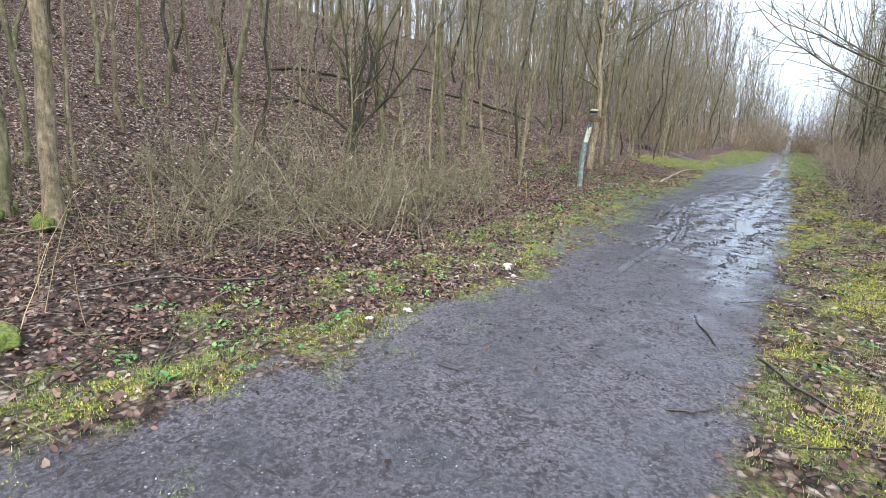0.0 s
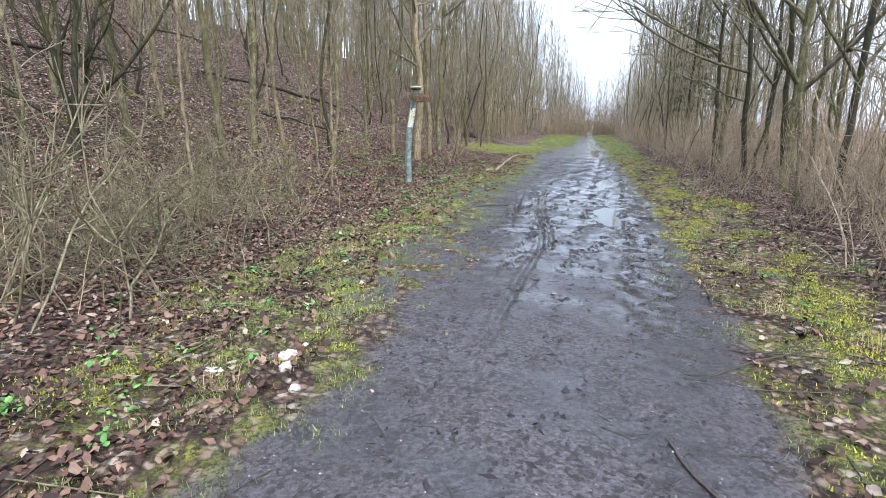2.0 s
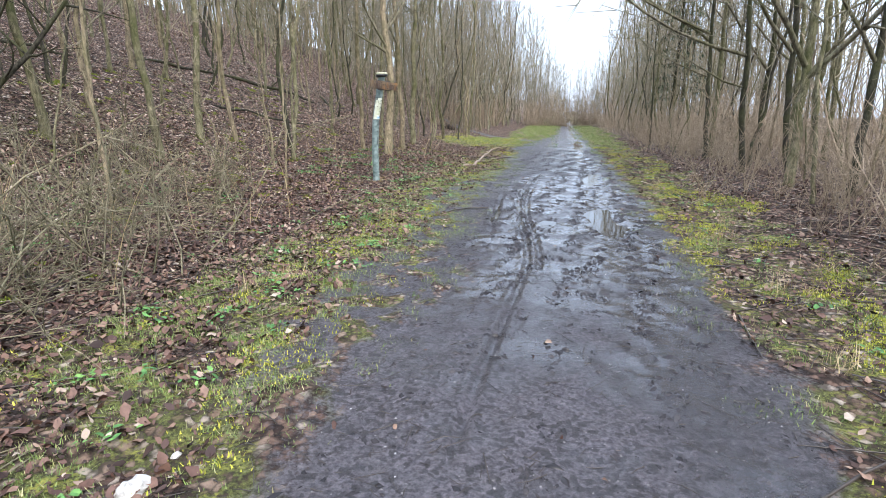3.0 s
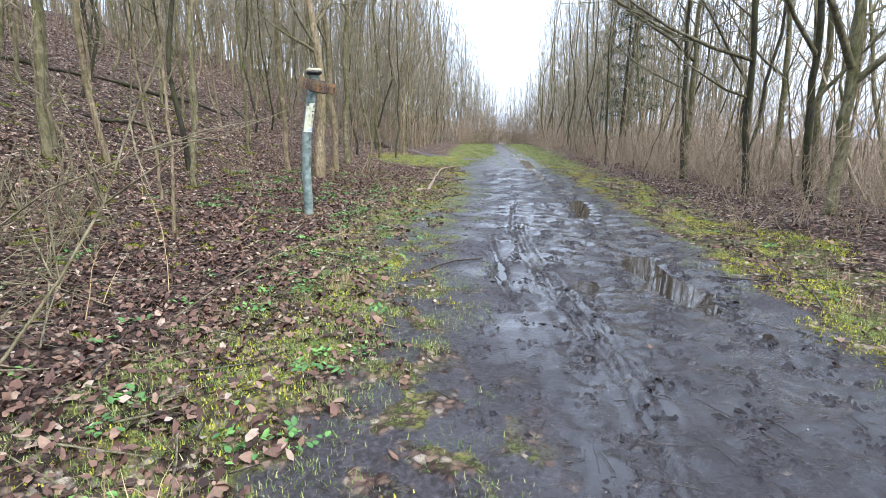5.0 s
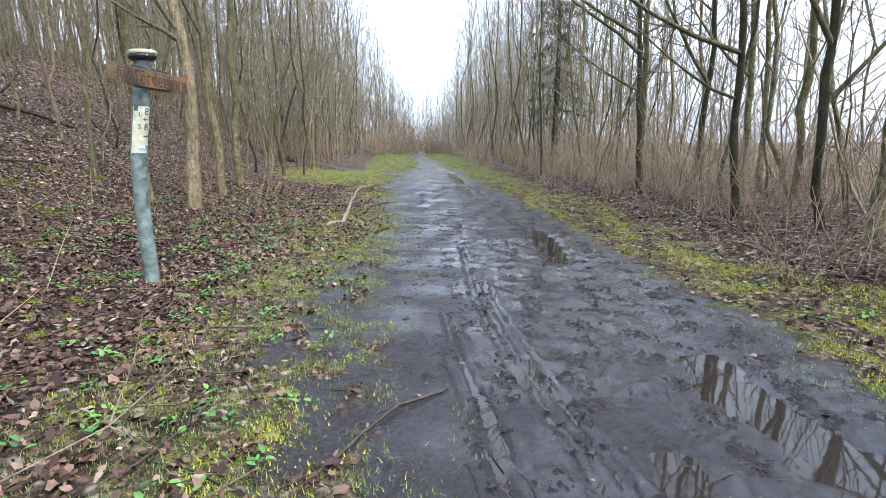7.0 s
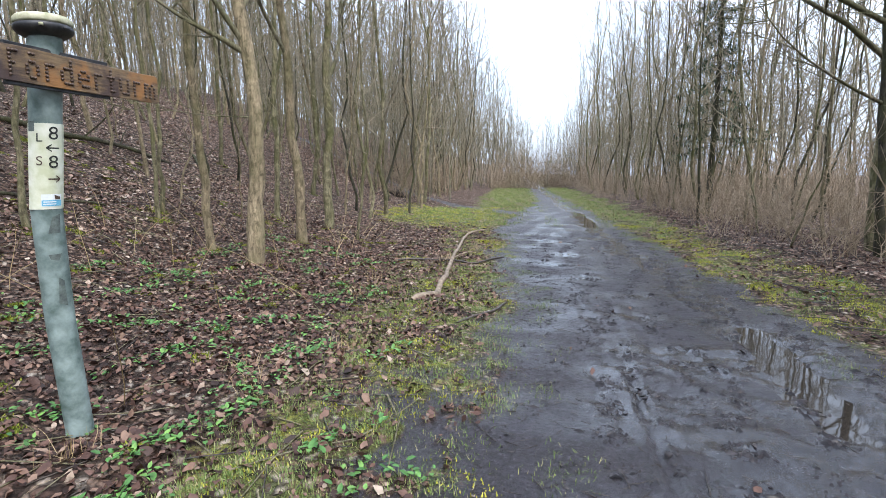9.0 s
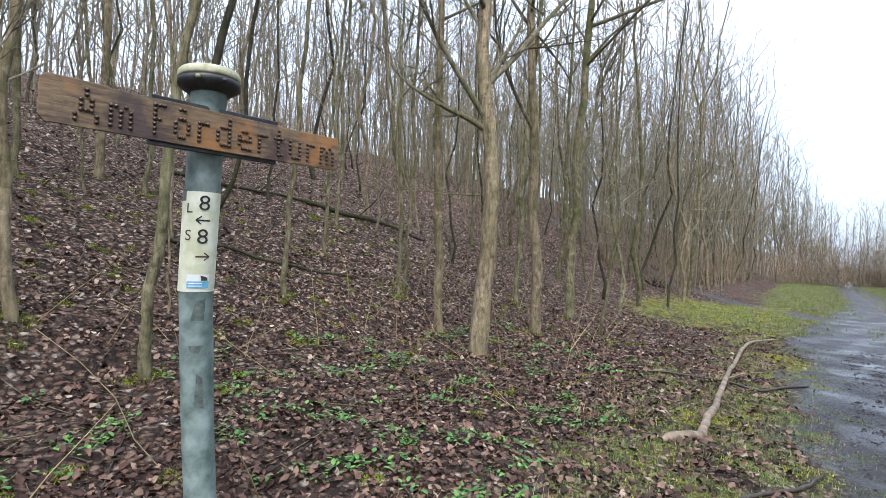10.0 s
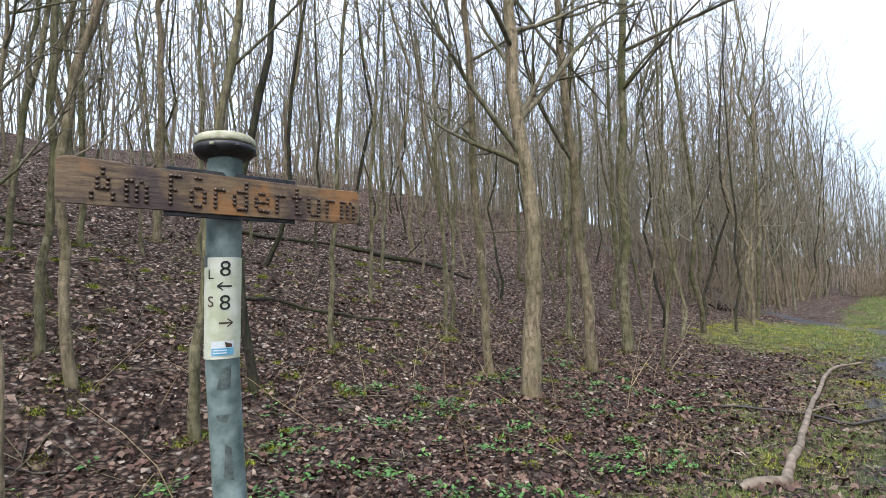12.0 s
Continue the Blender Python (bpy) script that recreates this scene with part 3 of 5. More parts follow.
# x, y, radius, height, lean in x and y, bow in x and y, bark, first bough, extra boughs
KEY_TREES = [
    (-9.04, 14.49, 0.095, 15, (0.00, -0.01), (0, 0), BARK, 0.42, ()),
    (-7.36, 14.70, 0.03, 7, (-0.03, -0.02), (-0.06, -0.08), BARK_PALE, 0.35, ()),
    (-8.76, 15.48, 0.068, 13, (0.01, 0.02), (-0.16, -0.22), BARK_PALE, 0.4, ()),
    (-8.19, 17.03, 0.065, 14, (0.05, 0.06), (-0.12, -0.16), BARK_DARK, 0.4, ()),
    (-7.37, 20.37, 0.085, 15, (-0.05, -0.06), (0, 0), BARK_PALE, 0.4, ()),
    (-6.41, 19.84, 0.125, 13, (0.0, 0.0), (0, 0), BARK_PALE, 0.27, ((2.15, 219, 75, 1.7, 0.011), (3.0, 215, 60, 1.6, 0.05), (3.6, 60, 45, 3.4, 0.05), (3.1, 245, 35, 3.2, 0.045))),
    (-6.60, 22.13, 0.115, 15, (-0.03, -0.04), (0, 0), BARK_PALE, 0.35, ((3.4, 250, 35, 3.0, 0.04),)),
    (-6.72, 23.95, 0.135, 16, (0.03, 0.03), (0, 0), BARK, 0.3, ((3.2, 70, 35, 3.6, 0.06), (6.0, 25, 72, 5.6, 0.045), (5.2, 330, 65, 4.0, 0.035))),
    (-8.95, 21.37, 0.05, 12, (-0.01, 0.0), (0, 0), BARK, 0.4, ()),
    (-10.30, 20.61, 0.045, 11, (0.02, 0.03), (0, 0), BARK, 0.4, ()),
    (-13.80, 18.07, 0.10, 15, (0.01, 0.02), (0, 0), BARK_PALE, 0.45, ()),
    (-12.99, 18.56, 0.06, 13, (0, 0), (0, 0), BARK, 0.45, ()),
    (-11.99, 22.47, 0.055, 13, (0.02, 0.02), (0, 0), BARK, 0.45, ()),
    (-12.11, 13.88, 0.05, 9, (-0.12, -0.12), (0, 0), BARK_DARK, 0.3, ()),
    (-12.07, 14.10, 0.045, 9, (0.12, 0.16), (0, 0), BARK_DARK, 0.3, ()),
    (-8.08, 24.24, 0.08, 14, (0.06, 0.06), (0, 0), BARK, 0.4, ()),
    (-13.20, 16.67, 0.07, 14, (0, 0), (0, 0), BARK, 0.45, ()),
    (-12.79, 15.56, 0.055, 13, (0.03, 0.05), (0, 0), BARK, 0.45, ()),
    (-17.84, 13.67, 0.08, 14, (0, 0), (0, 0), BARK, 0.45, ()),
    (-8.66, 20.89, 0.045, 11, (0.01, 0.0), (0, 0), BARK, 0.4, ()),
    (-11.16, 27.24, 0.07, 13, (0.0, 0.0), (0, 0), BARK, 0.4, ()),
    (-8.93, 28.70, 0.09, 13, (0.02, 0.02), (0, 0), BARK, 0.4, ()),
    (-8.4, 2.4, 0.150, 15, (0.06, 0.04), (0, 0), BARK_PALE, 0.45, ()),
    (-8.85, 2.0, 0.115, 14, (0.05, 0.04), (0, 0), BARK, 0.45, ()),
    (-9.04, 5.9, 0.085, 11, (0.08, 0.08), (-0.1, -0.1), BARK, 0.4, ()),
    (-10.36, 12.0, 0.095, 14, (0.03, 0.02), (0, 0), BARK, 0.45, ()),
    (-11.1, 3.1, 0.065, 12, (0.04, 0.02), (0, 0), BARK, 0.4, ()),
    (-10.25, 3.5, 0.045, 10, (0.05, 0.03), (0, 0), BARK_PALE, 0.4, ()),
    (-13.8, 7.3, 0.07, 13, (0.04, 0.03), (0, 0), BARK, 0.4, ()),
    (-13.75, 6.6, 0.06, 13, (0.0, 0.02), (0, 0), BARK, 0.4, ()),
    (-15.0, 6.2, 0.08, 14, (0.02, 0.02), (0, 0), BARK, 0.4, ()),
    (-12.1, 10.2, 0.05, 11, (0.03, 0.03), (0, 0), BARK_PALE, 0.4, ()),
    (-7.25, 10.1, 0.040, 8, (0.02, 0.03), (0, 0), BARK_PALE, 0.3, ()),
    (-11.0, 13.7, 0.07, 13, (0.0, 0.0), (0, 0), BARK_PALE, 0.4, ()),
    (-8.75, 12.9, 0.09, 13, (-0.02, 0.0), (0, 0), BARK, 0.35, ()),
    (-7.62, 16.13, 0.065, 11, (0.09, 0.03), (-0.08, -0.04), BARK, 0.3, ()),
    (-6.16, 12.95, 0.028, 6, (0.03, 0.03), (0, 0), BARK_PALE, 0.3, ()),
    (-9.61, 15.36, 0.06, 13, (0.05, 0.05), (0, 0), BARK, 0.4, ()),
    (-8.88, 18.62, 0.05, 13, (0.05, 0.05), (0, 0), BARK, 0.4, ()),
    (3.32, 15.40, 0.11, 14, (-0.02, 0.0), (0, 0), BARK, 0.2, ((2.2, 200, 42, 4.6, 0.06), (2.0, 330, 40, 4.2, 0.06), (3.4, 150, 40, 3.6, 0.05))),
    (3.91, 16.80, 0.08, 13, (-0.14, -0.02), (0, 0), BARK_DARK, 0.25, ((2.6, 190, 40, 4.2, 0.045), (1.8, 330, 45, 3.2, 0.04))),
    (3.27, 18.00, 0.085, 13, (-0.13, -0.02), (0, 0), BARK_DARK, 0.25, ((2.7, 178, 72, 4.4, 0.045), (2.0, 190, 75, 2.6, 0.03))),
    (3.35, 21.75, 0.085, 13, (-0.08, 0.0), (0, 0), BARK_DARK, 0.25, ((3.6, 185, 66, 5.2, 0.045), (2.4, 200, 72, 3.0, 0.03), (4.6, 160, 50, 3.6, 0.04))),
    (2.85, 13.2, 0.045, 9, (-0.02, 0.02), (0, 0), BARK, 0.25, ()),
    (3.94, 14.4, 0.09, 13, (0.03, 0.02), (0, 0), BARK_DARK, 0.25, ((2.4, 20, 40, 3.0, 0.04), (2.2, 200, 40, 3.0, 0.04))),
    (3.75, 22.60, 0.10, 14, (-0.02, 0.0), (0, 0), BARK, 0.25, ((3.2, 190, 60, 4.8, 0.05),)),
    (4.80, 21.75, 0.09, 14, (-0.04, 0.0), (0, 0), BARK_DARK, 0.25, ((2.6, 200, 45, 3.6, 0.05),)),
    (5.25, 20.80, 0.09, 14, (-0.05, 0.0), (0, 0), BARK, 0.25, ((2.6, 180, 50, 3.0, 0.04),)),
    (5.01, 18.98, 0.09, 14, (-0.02, 0.0), (0, 0), BARK, 0.3, ()),
    (7.0, 22.6, 0.10, 14, (-0.03, 0.0), (0, 0), BARK, 0.3, ()),
    (2.70, 28.30, 0.05, 9, (-0.03, 0.0), (0, 0), BARK_DARK, 0.2, ()),
]
for k, (x, y, rad, high, lean, bow, bark, first, boughs) in enumerate(KEY_TREES):
    mossy = "slender bare tree with moss at its foot on the leafy bank" if x < 0 else "bare tree with spreading boughs in the brown thicket"
    girth = 0.98 if -6.6 < x < -6.3 else 0.8
    t, c = grow(100 + k, high, rad * girth, lean, bow, min(first, 0.3), 22, 2, 9, boughs)
    build_tree(t, c, x, y, bark, BOUGH, mossy)

# the rest of the wood: some kinds of tree, repeated
KINDS = [grow(300 + k, 13 + 0.5 * k, 0.040 + 0.009 * (k % 4), (0.03 * (k % 3 - 1), 0.035 * (k % 2)), (0.2 * (k % 3 - 1), 0.18 * (k % 2)), 0.14, 24, 1, 6) for k in range(8)]
masters = []
taken = [(a, b) for a, b, *_ in KEY_TREES] + [(-10.3, 10.65)]


def free_spot(x, y, gap):
    return all((x - a) ** 2 + (y - b) ** 2 > gap * gap for a, b in taken)


def in_corridor(x, y):
    if (12 < y < 27 and -9.9 < x < 0) or (-1 < y < 12.5 and -10.2 < x < 0):
        return True
    return -6.2 - 0.03 * max(y - 30, 0) < x < 3.0 or (abs(x) < 6 and y < 2) or side_track(np.array([x]), np.array([y]))[0] < 0.9


spots, far_spots = [], []
tries = 0
while tries < 2250:
    tries += 1
    left_side = rng.random() < 0.68
    x = -5.9 - 50 * rng.random() ** 1.25 if left_side else 3.2 + 38 * rng.random() ** 1.3
    y = rng.uniform(-12, 75) if left_side else rng.uniform(-4, 80)
    if in_corridor(x, y) or not free_spot(x, y, 1.15 if left_side else 1.0):
        continue
    near = -21 < x < 10 and -4 < y < 48
    if not near and x > 10 and rng.random() < 0.55:
        continue
    if near and len(spots) < 220:
        spots.append((x, y))
    else:
        far_spots.append((x, y))
    taken.append((x, y))
for y in np.arange(29, 60, 1.6):
    for side in (-1, 1):
        x = (-5.6 - 0.9 * rng.random() if side < 0 else 3.5 + 1.2 * rng.random()) - 0.01 * y
        if side_track(np.array([x]), np.array([y]))[0] > 0.7:
            spots.append((x, y + rng.uniform(-0.6, 0.6)))
for k, (t, c) in enumerate(KINDS):
    x, y = spots.pop()
    masters.append(build_tree(t, c, x, y, (BARK, BARK_PALE, BARK_DARK)[k % 3]))
for k, (x, y) in enumerate(spots):
    edge = y > 28 and -7 < x < 5
    s = rng.uniform(0.62, 1.1) if not edge else rng.uniform(0.8, 1.08)
    copy_thing(masters[k % 8], Matrix.LocRotScale((x, y, ground_at(x, y)), Euler((rng.normal(0, 0.06), rng.normal(0, 0.06) + (0 if not edge else 0.06 if x < 0 else -0.06), rng.uniform(0, 6.28))), (s,) * 3))

# woods farther off, one mass
def far_tree(seed, high):
    r = np.random.default_rng(seed)
    g = Geo()
    lean = r.normal(0, 0.03, 2)
    line = np.array([(lean[0] * h + r.normal(0, 0.24) * (h > 0), lean[1] * h + r.normal(0, 0.24) * (h > 0), h) for h in np.linspace(0, 1, 6) * high])
    line[0, 2] = -0.4
    g.tube(line, np.linspace(0.058, 0.012, 6), 3)
    for k in range(12):
        f = 0.12 + 0.84 * (k + r.random()) / 12
        p = np.array([np.interp(f * high, line[:, 2], line[:, j]) for j in range(3)])
        length = r.uniform(1.0, 2.6) * (1.15 - 0.6 * f)
        bough = limb(r, p, way_of(k * 2.4 + r.random(), radians(r.uniform(30, 80)) if k > 2 else radians(r.uniform(20, 40))), length * (1.9 if k < 3 else 1.2), 3, 0.3, 0.2)
        g.tube(bough, [0.036, 0.026, 0.012] if k < 3 else [0.026, 0.019, 0.010], 3)
        for _ in range(2):
            q = r.random()
            st = bough[1] * (1 - q) + bough[2] * q if r.random() < 0.7 else bough[0] * (1 - q) + bough[1] * q
            g.tube(limb(r, st, way_of(r.uniform(0, 6.28), radians(r.uniform(10, 80))), length * r.uniform(0.3, 0.6), 2, 0.2, 0.1), [0.014, 0.008], 3)
    return g.arrays()


FAR_KINDS = [far_tree(500 + k, 12.5 + 0.5 * k) for k in range(8)]
for _ in range(175):
    far_spots.append((rng.uniform(-40, -23), rng.uniform(-12, 66)))
for _ in range(170):
    far_spots.append((rng.uniform(-28, -9), rng.uniform(38, 72)))
for _ in range(420):
    if rng.random() < 0.7:
        far_spots.append((rng.uniform(-9, 10), rng.uniform(60, 82)))
    else:
        side = rng.choice([-1, 1])
        far_spots.append((side * rng.uniform(5.2, 12) - 0.5, rng.uniform(36, 60)))
mass = Geo()
for k, (x, y) in enumerate(far_spots):
    if x < -43 or x > 27 or y < -9:
        continue
    if abs(x - 0.4) < 4.0 - 0.08 * max(y - 40, 0) and y < 57:
        continue
    v, f = FAR_KINDS[k % 8]
    a, s = rng.uniform(0, 6.28), rng.uniform(0.65, 1.1) * (1 if abs(x - 0.5) > 5.5 else 0.42 + 0.018 * abs(x - 0.5) ** 2)
    c, sn = math.cos(a) * s, math.sin(a) * s
    w = np.stack([v[:, 0] * c - v[:, 1] * sn + x, v[:, 0] * sn + v[:, 1] * c + y, v[:, 2] * s + float(bank(np.array([x]), np.array([y]))[0])], 1)
    mass.add(w, f)
THIN = []
for j in range(6):
    r = np.random.default_rng(560 + j)
    g = Geo()
    stem = limb(r, (0, 0, -0.4), way_of(r.uniform(0, 6.28), radians(r.uniform(0, 5))), 13.4, 6, 0.1, 0.05)
    g.tube(stem, np.linspace(0.075, 0.018, 6), 3)
    for q in range(11):
        i = int(r.integers(1, 5))
        start = stem[i] + (stem[i + 1] - stem[i]) * r.random()
        g.tube(limb(r, start, way_of(r.uniform(0, 6.28), radians(r.uniform(25, 70))), r.uniform(1.0, 2.8), 3, 0.4, 0.12), [0.03, 0.022, 0.012], 3)
    THIN.append(g.arrays())
for j in range(250):
    x, y = (rng.uniform(-50, -18), rng.uniform(25, 100)) if j < 170 else (rng.uniform(9, 30), rng.uniform(35, 95))
    v, f = THIN[j % 6]
    s = rng.uniform(0.7, 1.15)
    mass.add(v * s + np.array([x, y, float(bank(np.array([x]), np.array([y]))[0])]), f)
tagged(new("far_woods", mass.mesh("far_woods", FAR_BARK)), label="distant bare woodland of thin grey-brown trunks", category="woods", kind="stuff")


# ---- thickets and shrubs ----
THICKETS = [shrub_geo(700 + k, 2.0 + 0.3 * (k % 3), 17, 1.7, 0.16, 7, 0.0085, 40).mesh("thicket_shrub", THICKET) for k in range(4)]
BRAMBLES = [shrub_geo(720 + k, 1.5 + 0.25 * (k % 3), 11, 3.0, 0.5, 7, 0.0085, 66).mesh("bramble_shrub", BRAMBLE) for k in range(4)]


def put_shrub(me, name, x, y, s, label, group):
    ob = new(name, me)
    ob.matrix_world = Matrix.LocRotScale((x, y, ground_at(x, y)), Euler((0, 0, rng.uniform(0, 6.28))), (s, s, s * rng.uniform(0.85, 1.15)))
    tagged(ob, label=label, category="shrub", group=group)


k = 0
for y in np.concatenate([np.arange(1.5, 32, 0.95), np.arange(32.5, 56, 1.5)]):
    for row in range(3 if y < 32 else 2):
        x = 2.75 + row * 1.25 + rng.normal(0, 0.3) - 0.4 * float(smooth_step(28, 40, y))
        if (y < 4 and row == 0) or rng.random() < 0.16:
            continue
        put_shrub(THICKETS[k % 4], "thicket_shrub", x, y + rng.normal(0, 0.3), rng.uniform(0.34, 0.95) + 0.15 * row, "dense brown thicket of thin bare stems beside the path", "thicket along the path")
        k += 1
for _ in range(92):
    y = rng.uniform(2.0, 13.5)
    x = rng.uniform(-10.2, -5.4) + (0.0 if y > 5 else -0.6)
    if math.hypot(x + 9.9, y - 10.3) < 1.2 or (y > 9.5 and x > -6.8) or y > 12.8:
        continue
    put_shrub(BRAMBLES[k % 4], "bramble_shrub", x, y, rng.uniform(0.5, 1.0) if k % 5 else rng.uniform(1.1, 1.5), "leafless tangled shrub with arching pale stems on the bank", "shrubs on the bank")
    k += 1
for _ in range(46):
    y = rng.uniform(34, 62)
    x = -6.3 - 0.03 * (y - 30) - abs(rng.normal(0, 2.0))
    if side_track(np.array([x]), np.array([y]))[0] > 0.8:
        put_shrub(THICKETS[k % 4], "thicket_shrub", x, y, rng.uniform(0.9, 1.6), "bare brown shrub at the wood edge", "shrubs at the wood edge")
        k += 1
for _ in range(40):
    put_shrub(THICKETS[k % 4], "thicket_shrub", rng.uniform(-5, 6), rng.uniform(58, 64), rng.uniform(1.2, 2.0), "bare brown shrub closing the far end of the path", "shrubs at the wood edge")
    k += 1

# low brush deeper in the wood, one mass
brush = Geo()
BRUSH = [shrub_geo(760 + j, 2.4, 14, 2.6, 0.1, 2, 0.019).arrays() for j in range(4)]
for j in range(330):
    x, y = (rng.uniform(-37, -21), rng.uniform(-14, 66)) if j < 45 else (rng.uniform(-37, -28.5), rng.uniform(-10, 66)) if j < 190 else (rng.uniform(6.5, 13), rng.uniform(2, 60))
    v, f = BRUSH[j % 4]
    s = rng.uniform(0.6, 1.4)
    brush.add(v * s + np.array([x, y, ground_at(x, y)]), f)
tagged(new("deep_brush", brush.mesh("deep_brush", THICKET)), label="thin brown brush deeper in the wood", category="brush", kind="stuff")

# ---- saplings ----
SAPLINGS = [grow(800 + k, 5.0 + k, 0.022 + 0.004 * k, (0.05 * (k - 1), 0.04), (0.05, -0.05), 0.15, 12, 1, 5) for k in range(4)]
sap_masters = []
sap_spots = []
while len(sap_spots) < 150:
    left_side = rng.random() < 0.72
    x = rng.uniform(-20, -5.4) if left_side else rng.uniform(2.6, 8)
    y = rng.uniform(-2, 45)
    if left_side and 13 < y < 22 and x > -8.2:
        continue
    if side_track(np.array([x]), np.array([y]))[0] > 0.8 and not (abs(x) < 6.5 and y < 1):
        sap_spots.append((x, y))
for k in range(4):
    x, y = sap_spots.pop()
    tree = build_tree(*SAPLINGS[k], x, y, (BARK_PALE, BARK)[k % 2], TWIG, "thin bare sapling among the leaf litter")
    tree.name = "sapling"
    tagged(tree, category="sapling", group="saplings in the wood")
    sap_masters.append(tree)
for k, (x, y) in enumerate(sap_spots):
    s = rng.uniform(0.45, 1.15)
    copy_thing(sap_masters[k % 4], Matrix.LocRotScale((x, y, ground_at(x, y)), Euler((rng.normal(0, 0.07), rng.normal(0, 0.07), rng.uniform(0, 6.28))), (s,) * 3))


# ---- dark many-stemmed tree on the bank ----
def many_stemmed(seed, x, y, stems, label):
    r = np.random.default_rng(seed)
    trunk, crown = Geo(), Geo()
    trunk.tube([(0, 0, -0.25), (0.0, 0, 0.2), (0.03, 0, 0.55)], [0.15, 0.105, 0.085], 8)
    for az, up, length, rad, bend in stems:
        main = limb(r, (0.02, 0, 0.45), way_of(radians(az), radians(up)), length, 9, bend, 0.10)
        crown.tube(main, np.linspace(rad, rad * 0.25, 9), 6)
        for q in range(9):
            i = 2 + q % 6
            d = main[i + 1] - main[i]
            d = d / np.linalg.norm(d) + r.normal(0, 0.6, 3) + np.array([0, 0, 0.2])
            d /= np.linalg.norm(d)
            tw = limb(r, main[i], d, length * r.uniform(0.2, 0.45), 5, 0.2, 0.15)
            crown.tube(tw, np.linspace(rad * 0.4, rad * 0.12, 5), 4)
            for _ in range(3):
                j = r.integers(1, 4)
                d2 = tw[j + 1] - tw[j]
                d2 = d2 / np.linalg.norm(d2) + r.normal(0, 0.6, 3)
                crown.tube(limb(r, tw[j], d2 / np.linalg.norm(d2), length * 0.14, 3, 0.1, 0.1), [0.006, 0.005, 0.003], 3)
    tree = build_tree(trunk, crown, x, y, BARK_DARK, BARK_DARK, label)
    return tree


many_stemmed(41, -10.3, 10.65, ((222, 38, 3.6, 0.055, -1.3), (60, 22, 4.0, 0.062, 0.2), (130, 12, 4.6, 0.068, 0.2), (235, 16, 4.2, 0.058, 0.2), (30, 33, 4.0, 0.055, -0.2), (320, 20, 3.6, 0.046, 0.1)), "dark many-stemmed shrubby tree with arching boughs")


# ---- one thin evergreen in the far wood edge ----
def build_evergreen(x, y, high, seed):
    r = np.random.default_rng(seed)
    trunk, crown = Geo(), Geo()
    trunk.tube([(0, 0, -0.2), (0.05, 0, high * 0.5), (0, 0.05, high)], [0.10, 0.06, 0.012], 7)
    tips = []
    for k in range(46):
        h = high * (0.22 + 0.76 * k / 46)
        length = (1 - 0.75 * k / 46) * r.uniform(1.1, 1.9)
        line = limb(r, (0.03, 0.02, h), way_of(k * 2.4 + r.random(), radians(r.uniform(80, 105))), length, 5, -0.15, 0.06)
        crown.tube(line, np.linspace(0.016, 0.006, 5), 3)
        for f in np.linspace(0.3, 1, 12):
            i = min(int(f * 4), 3)
            tips.append(line[i] + (line[i + 1] - line[i]) * (f * 4 - i))
    tips = np.repeat(np.array(tips), 5, axis=0)
    n = len(tips)
    tree = build_tree(trunk, crown, x, y, BARK_DARK, BARK_DARK, "thin dark green evergreen tree behind bare trees")
    needles = scattered("needle_sprays", [(-0.5, 0, 0), (0.5, 0, 0), (0.2, 1, -0.1), (-0.2, 1, -0.1)], [[0, 1, 2, 3]], tips + r.normal(0, 0.05, (n, 3)), r.uniform(0, 6.28, n), r.normal(-0.35, 0.35, n), np.stack([r.uniform(0.02, 0.045, n), r.uniform(0.12, 0.28, n), np.ones(n) * 0.2], 1), NEEDLE)
    ob = new("needle_sprays", needles)
    ob.parent = tree
    tagged(ob, label="dark green needle sprays")


NEEDLE = island_material("needle", [(0.0, (0.018, 0.035, 0.014)), (1.0, (0.05, 0.085, 0.03))], 0.6)
build_evergreen(3.9, 31.0, 9.5, 61)
build_evergreen(4.9, 34.0, 8.5, 62)


# ---- trail post with name board ----
def pole_at(z):
    return np.array([np.interp(z, [0, 0.7, 1.33, 2.3], [-5.128, -5.118, -5.058, -4.857]), np.interp(z, [0, 0.7, 1.33, 2.3], [15.22, 15.163, 15.097, 15.013]), z])


FACE = math.atan2(-1.32, 2.02)
POLE_R = 0.073
PAINT_POLE = plain_material("worn_green_grey_paint", (0.065, 0.100, 0.092), (0.265, 0.335, 0.325), 0.5, 8)
LABEL_WHITE = plain_material("stained_white_paint", (0.50, 0.53, 0.36), (0.74, 0.75, 0.66), 0.5, 9, 0, 0.1)
INK = plain_material("dark_ink", (0.012, 0.016, 0.014), (0.03, 0.035, 0.03), 0.5, 40, 0, 0)
INK_BROWN = plain_material("faded_brown_ink", (0.05, 0.03, 0.02), (0.09, 0.06, 0.045), 0.5, 40, 0, 0)
STICKER_BLUE = plain_material("sticker_blue", (0.10, 0.38, 0.60), (0.20, 0.50, 0.68), 0.4, 30, 0, 0)
STICKER_WHITE = plain_material("sticker_white", (0.65, 0.70, 0.72), (0.8, 0.82, 0.82), 0.4, 30, 0, 0)
STAIN = plain_material("dark_smear", (0.05, 0.065, 0.062), (0.14, 0.17, 0.16), 0.6, 30, 0, 0)
CAP_DARK = plain_material("cap_dark_iron", (0.012, 0.013, 0.015), (0.05, 0.05, 0.052), 0.45, 14, 0.3)
CAP_PALE = plain_material("cap_lichen_top", (0.22, 0.23, 0.13), (0.50, 0.48, 0.36), 0.85, 22)


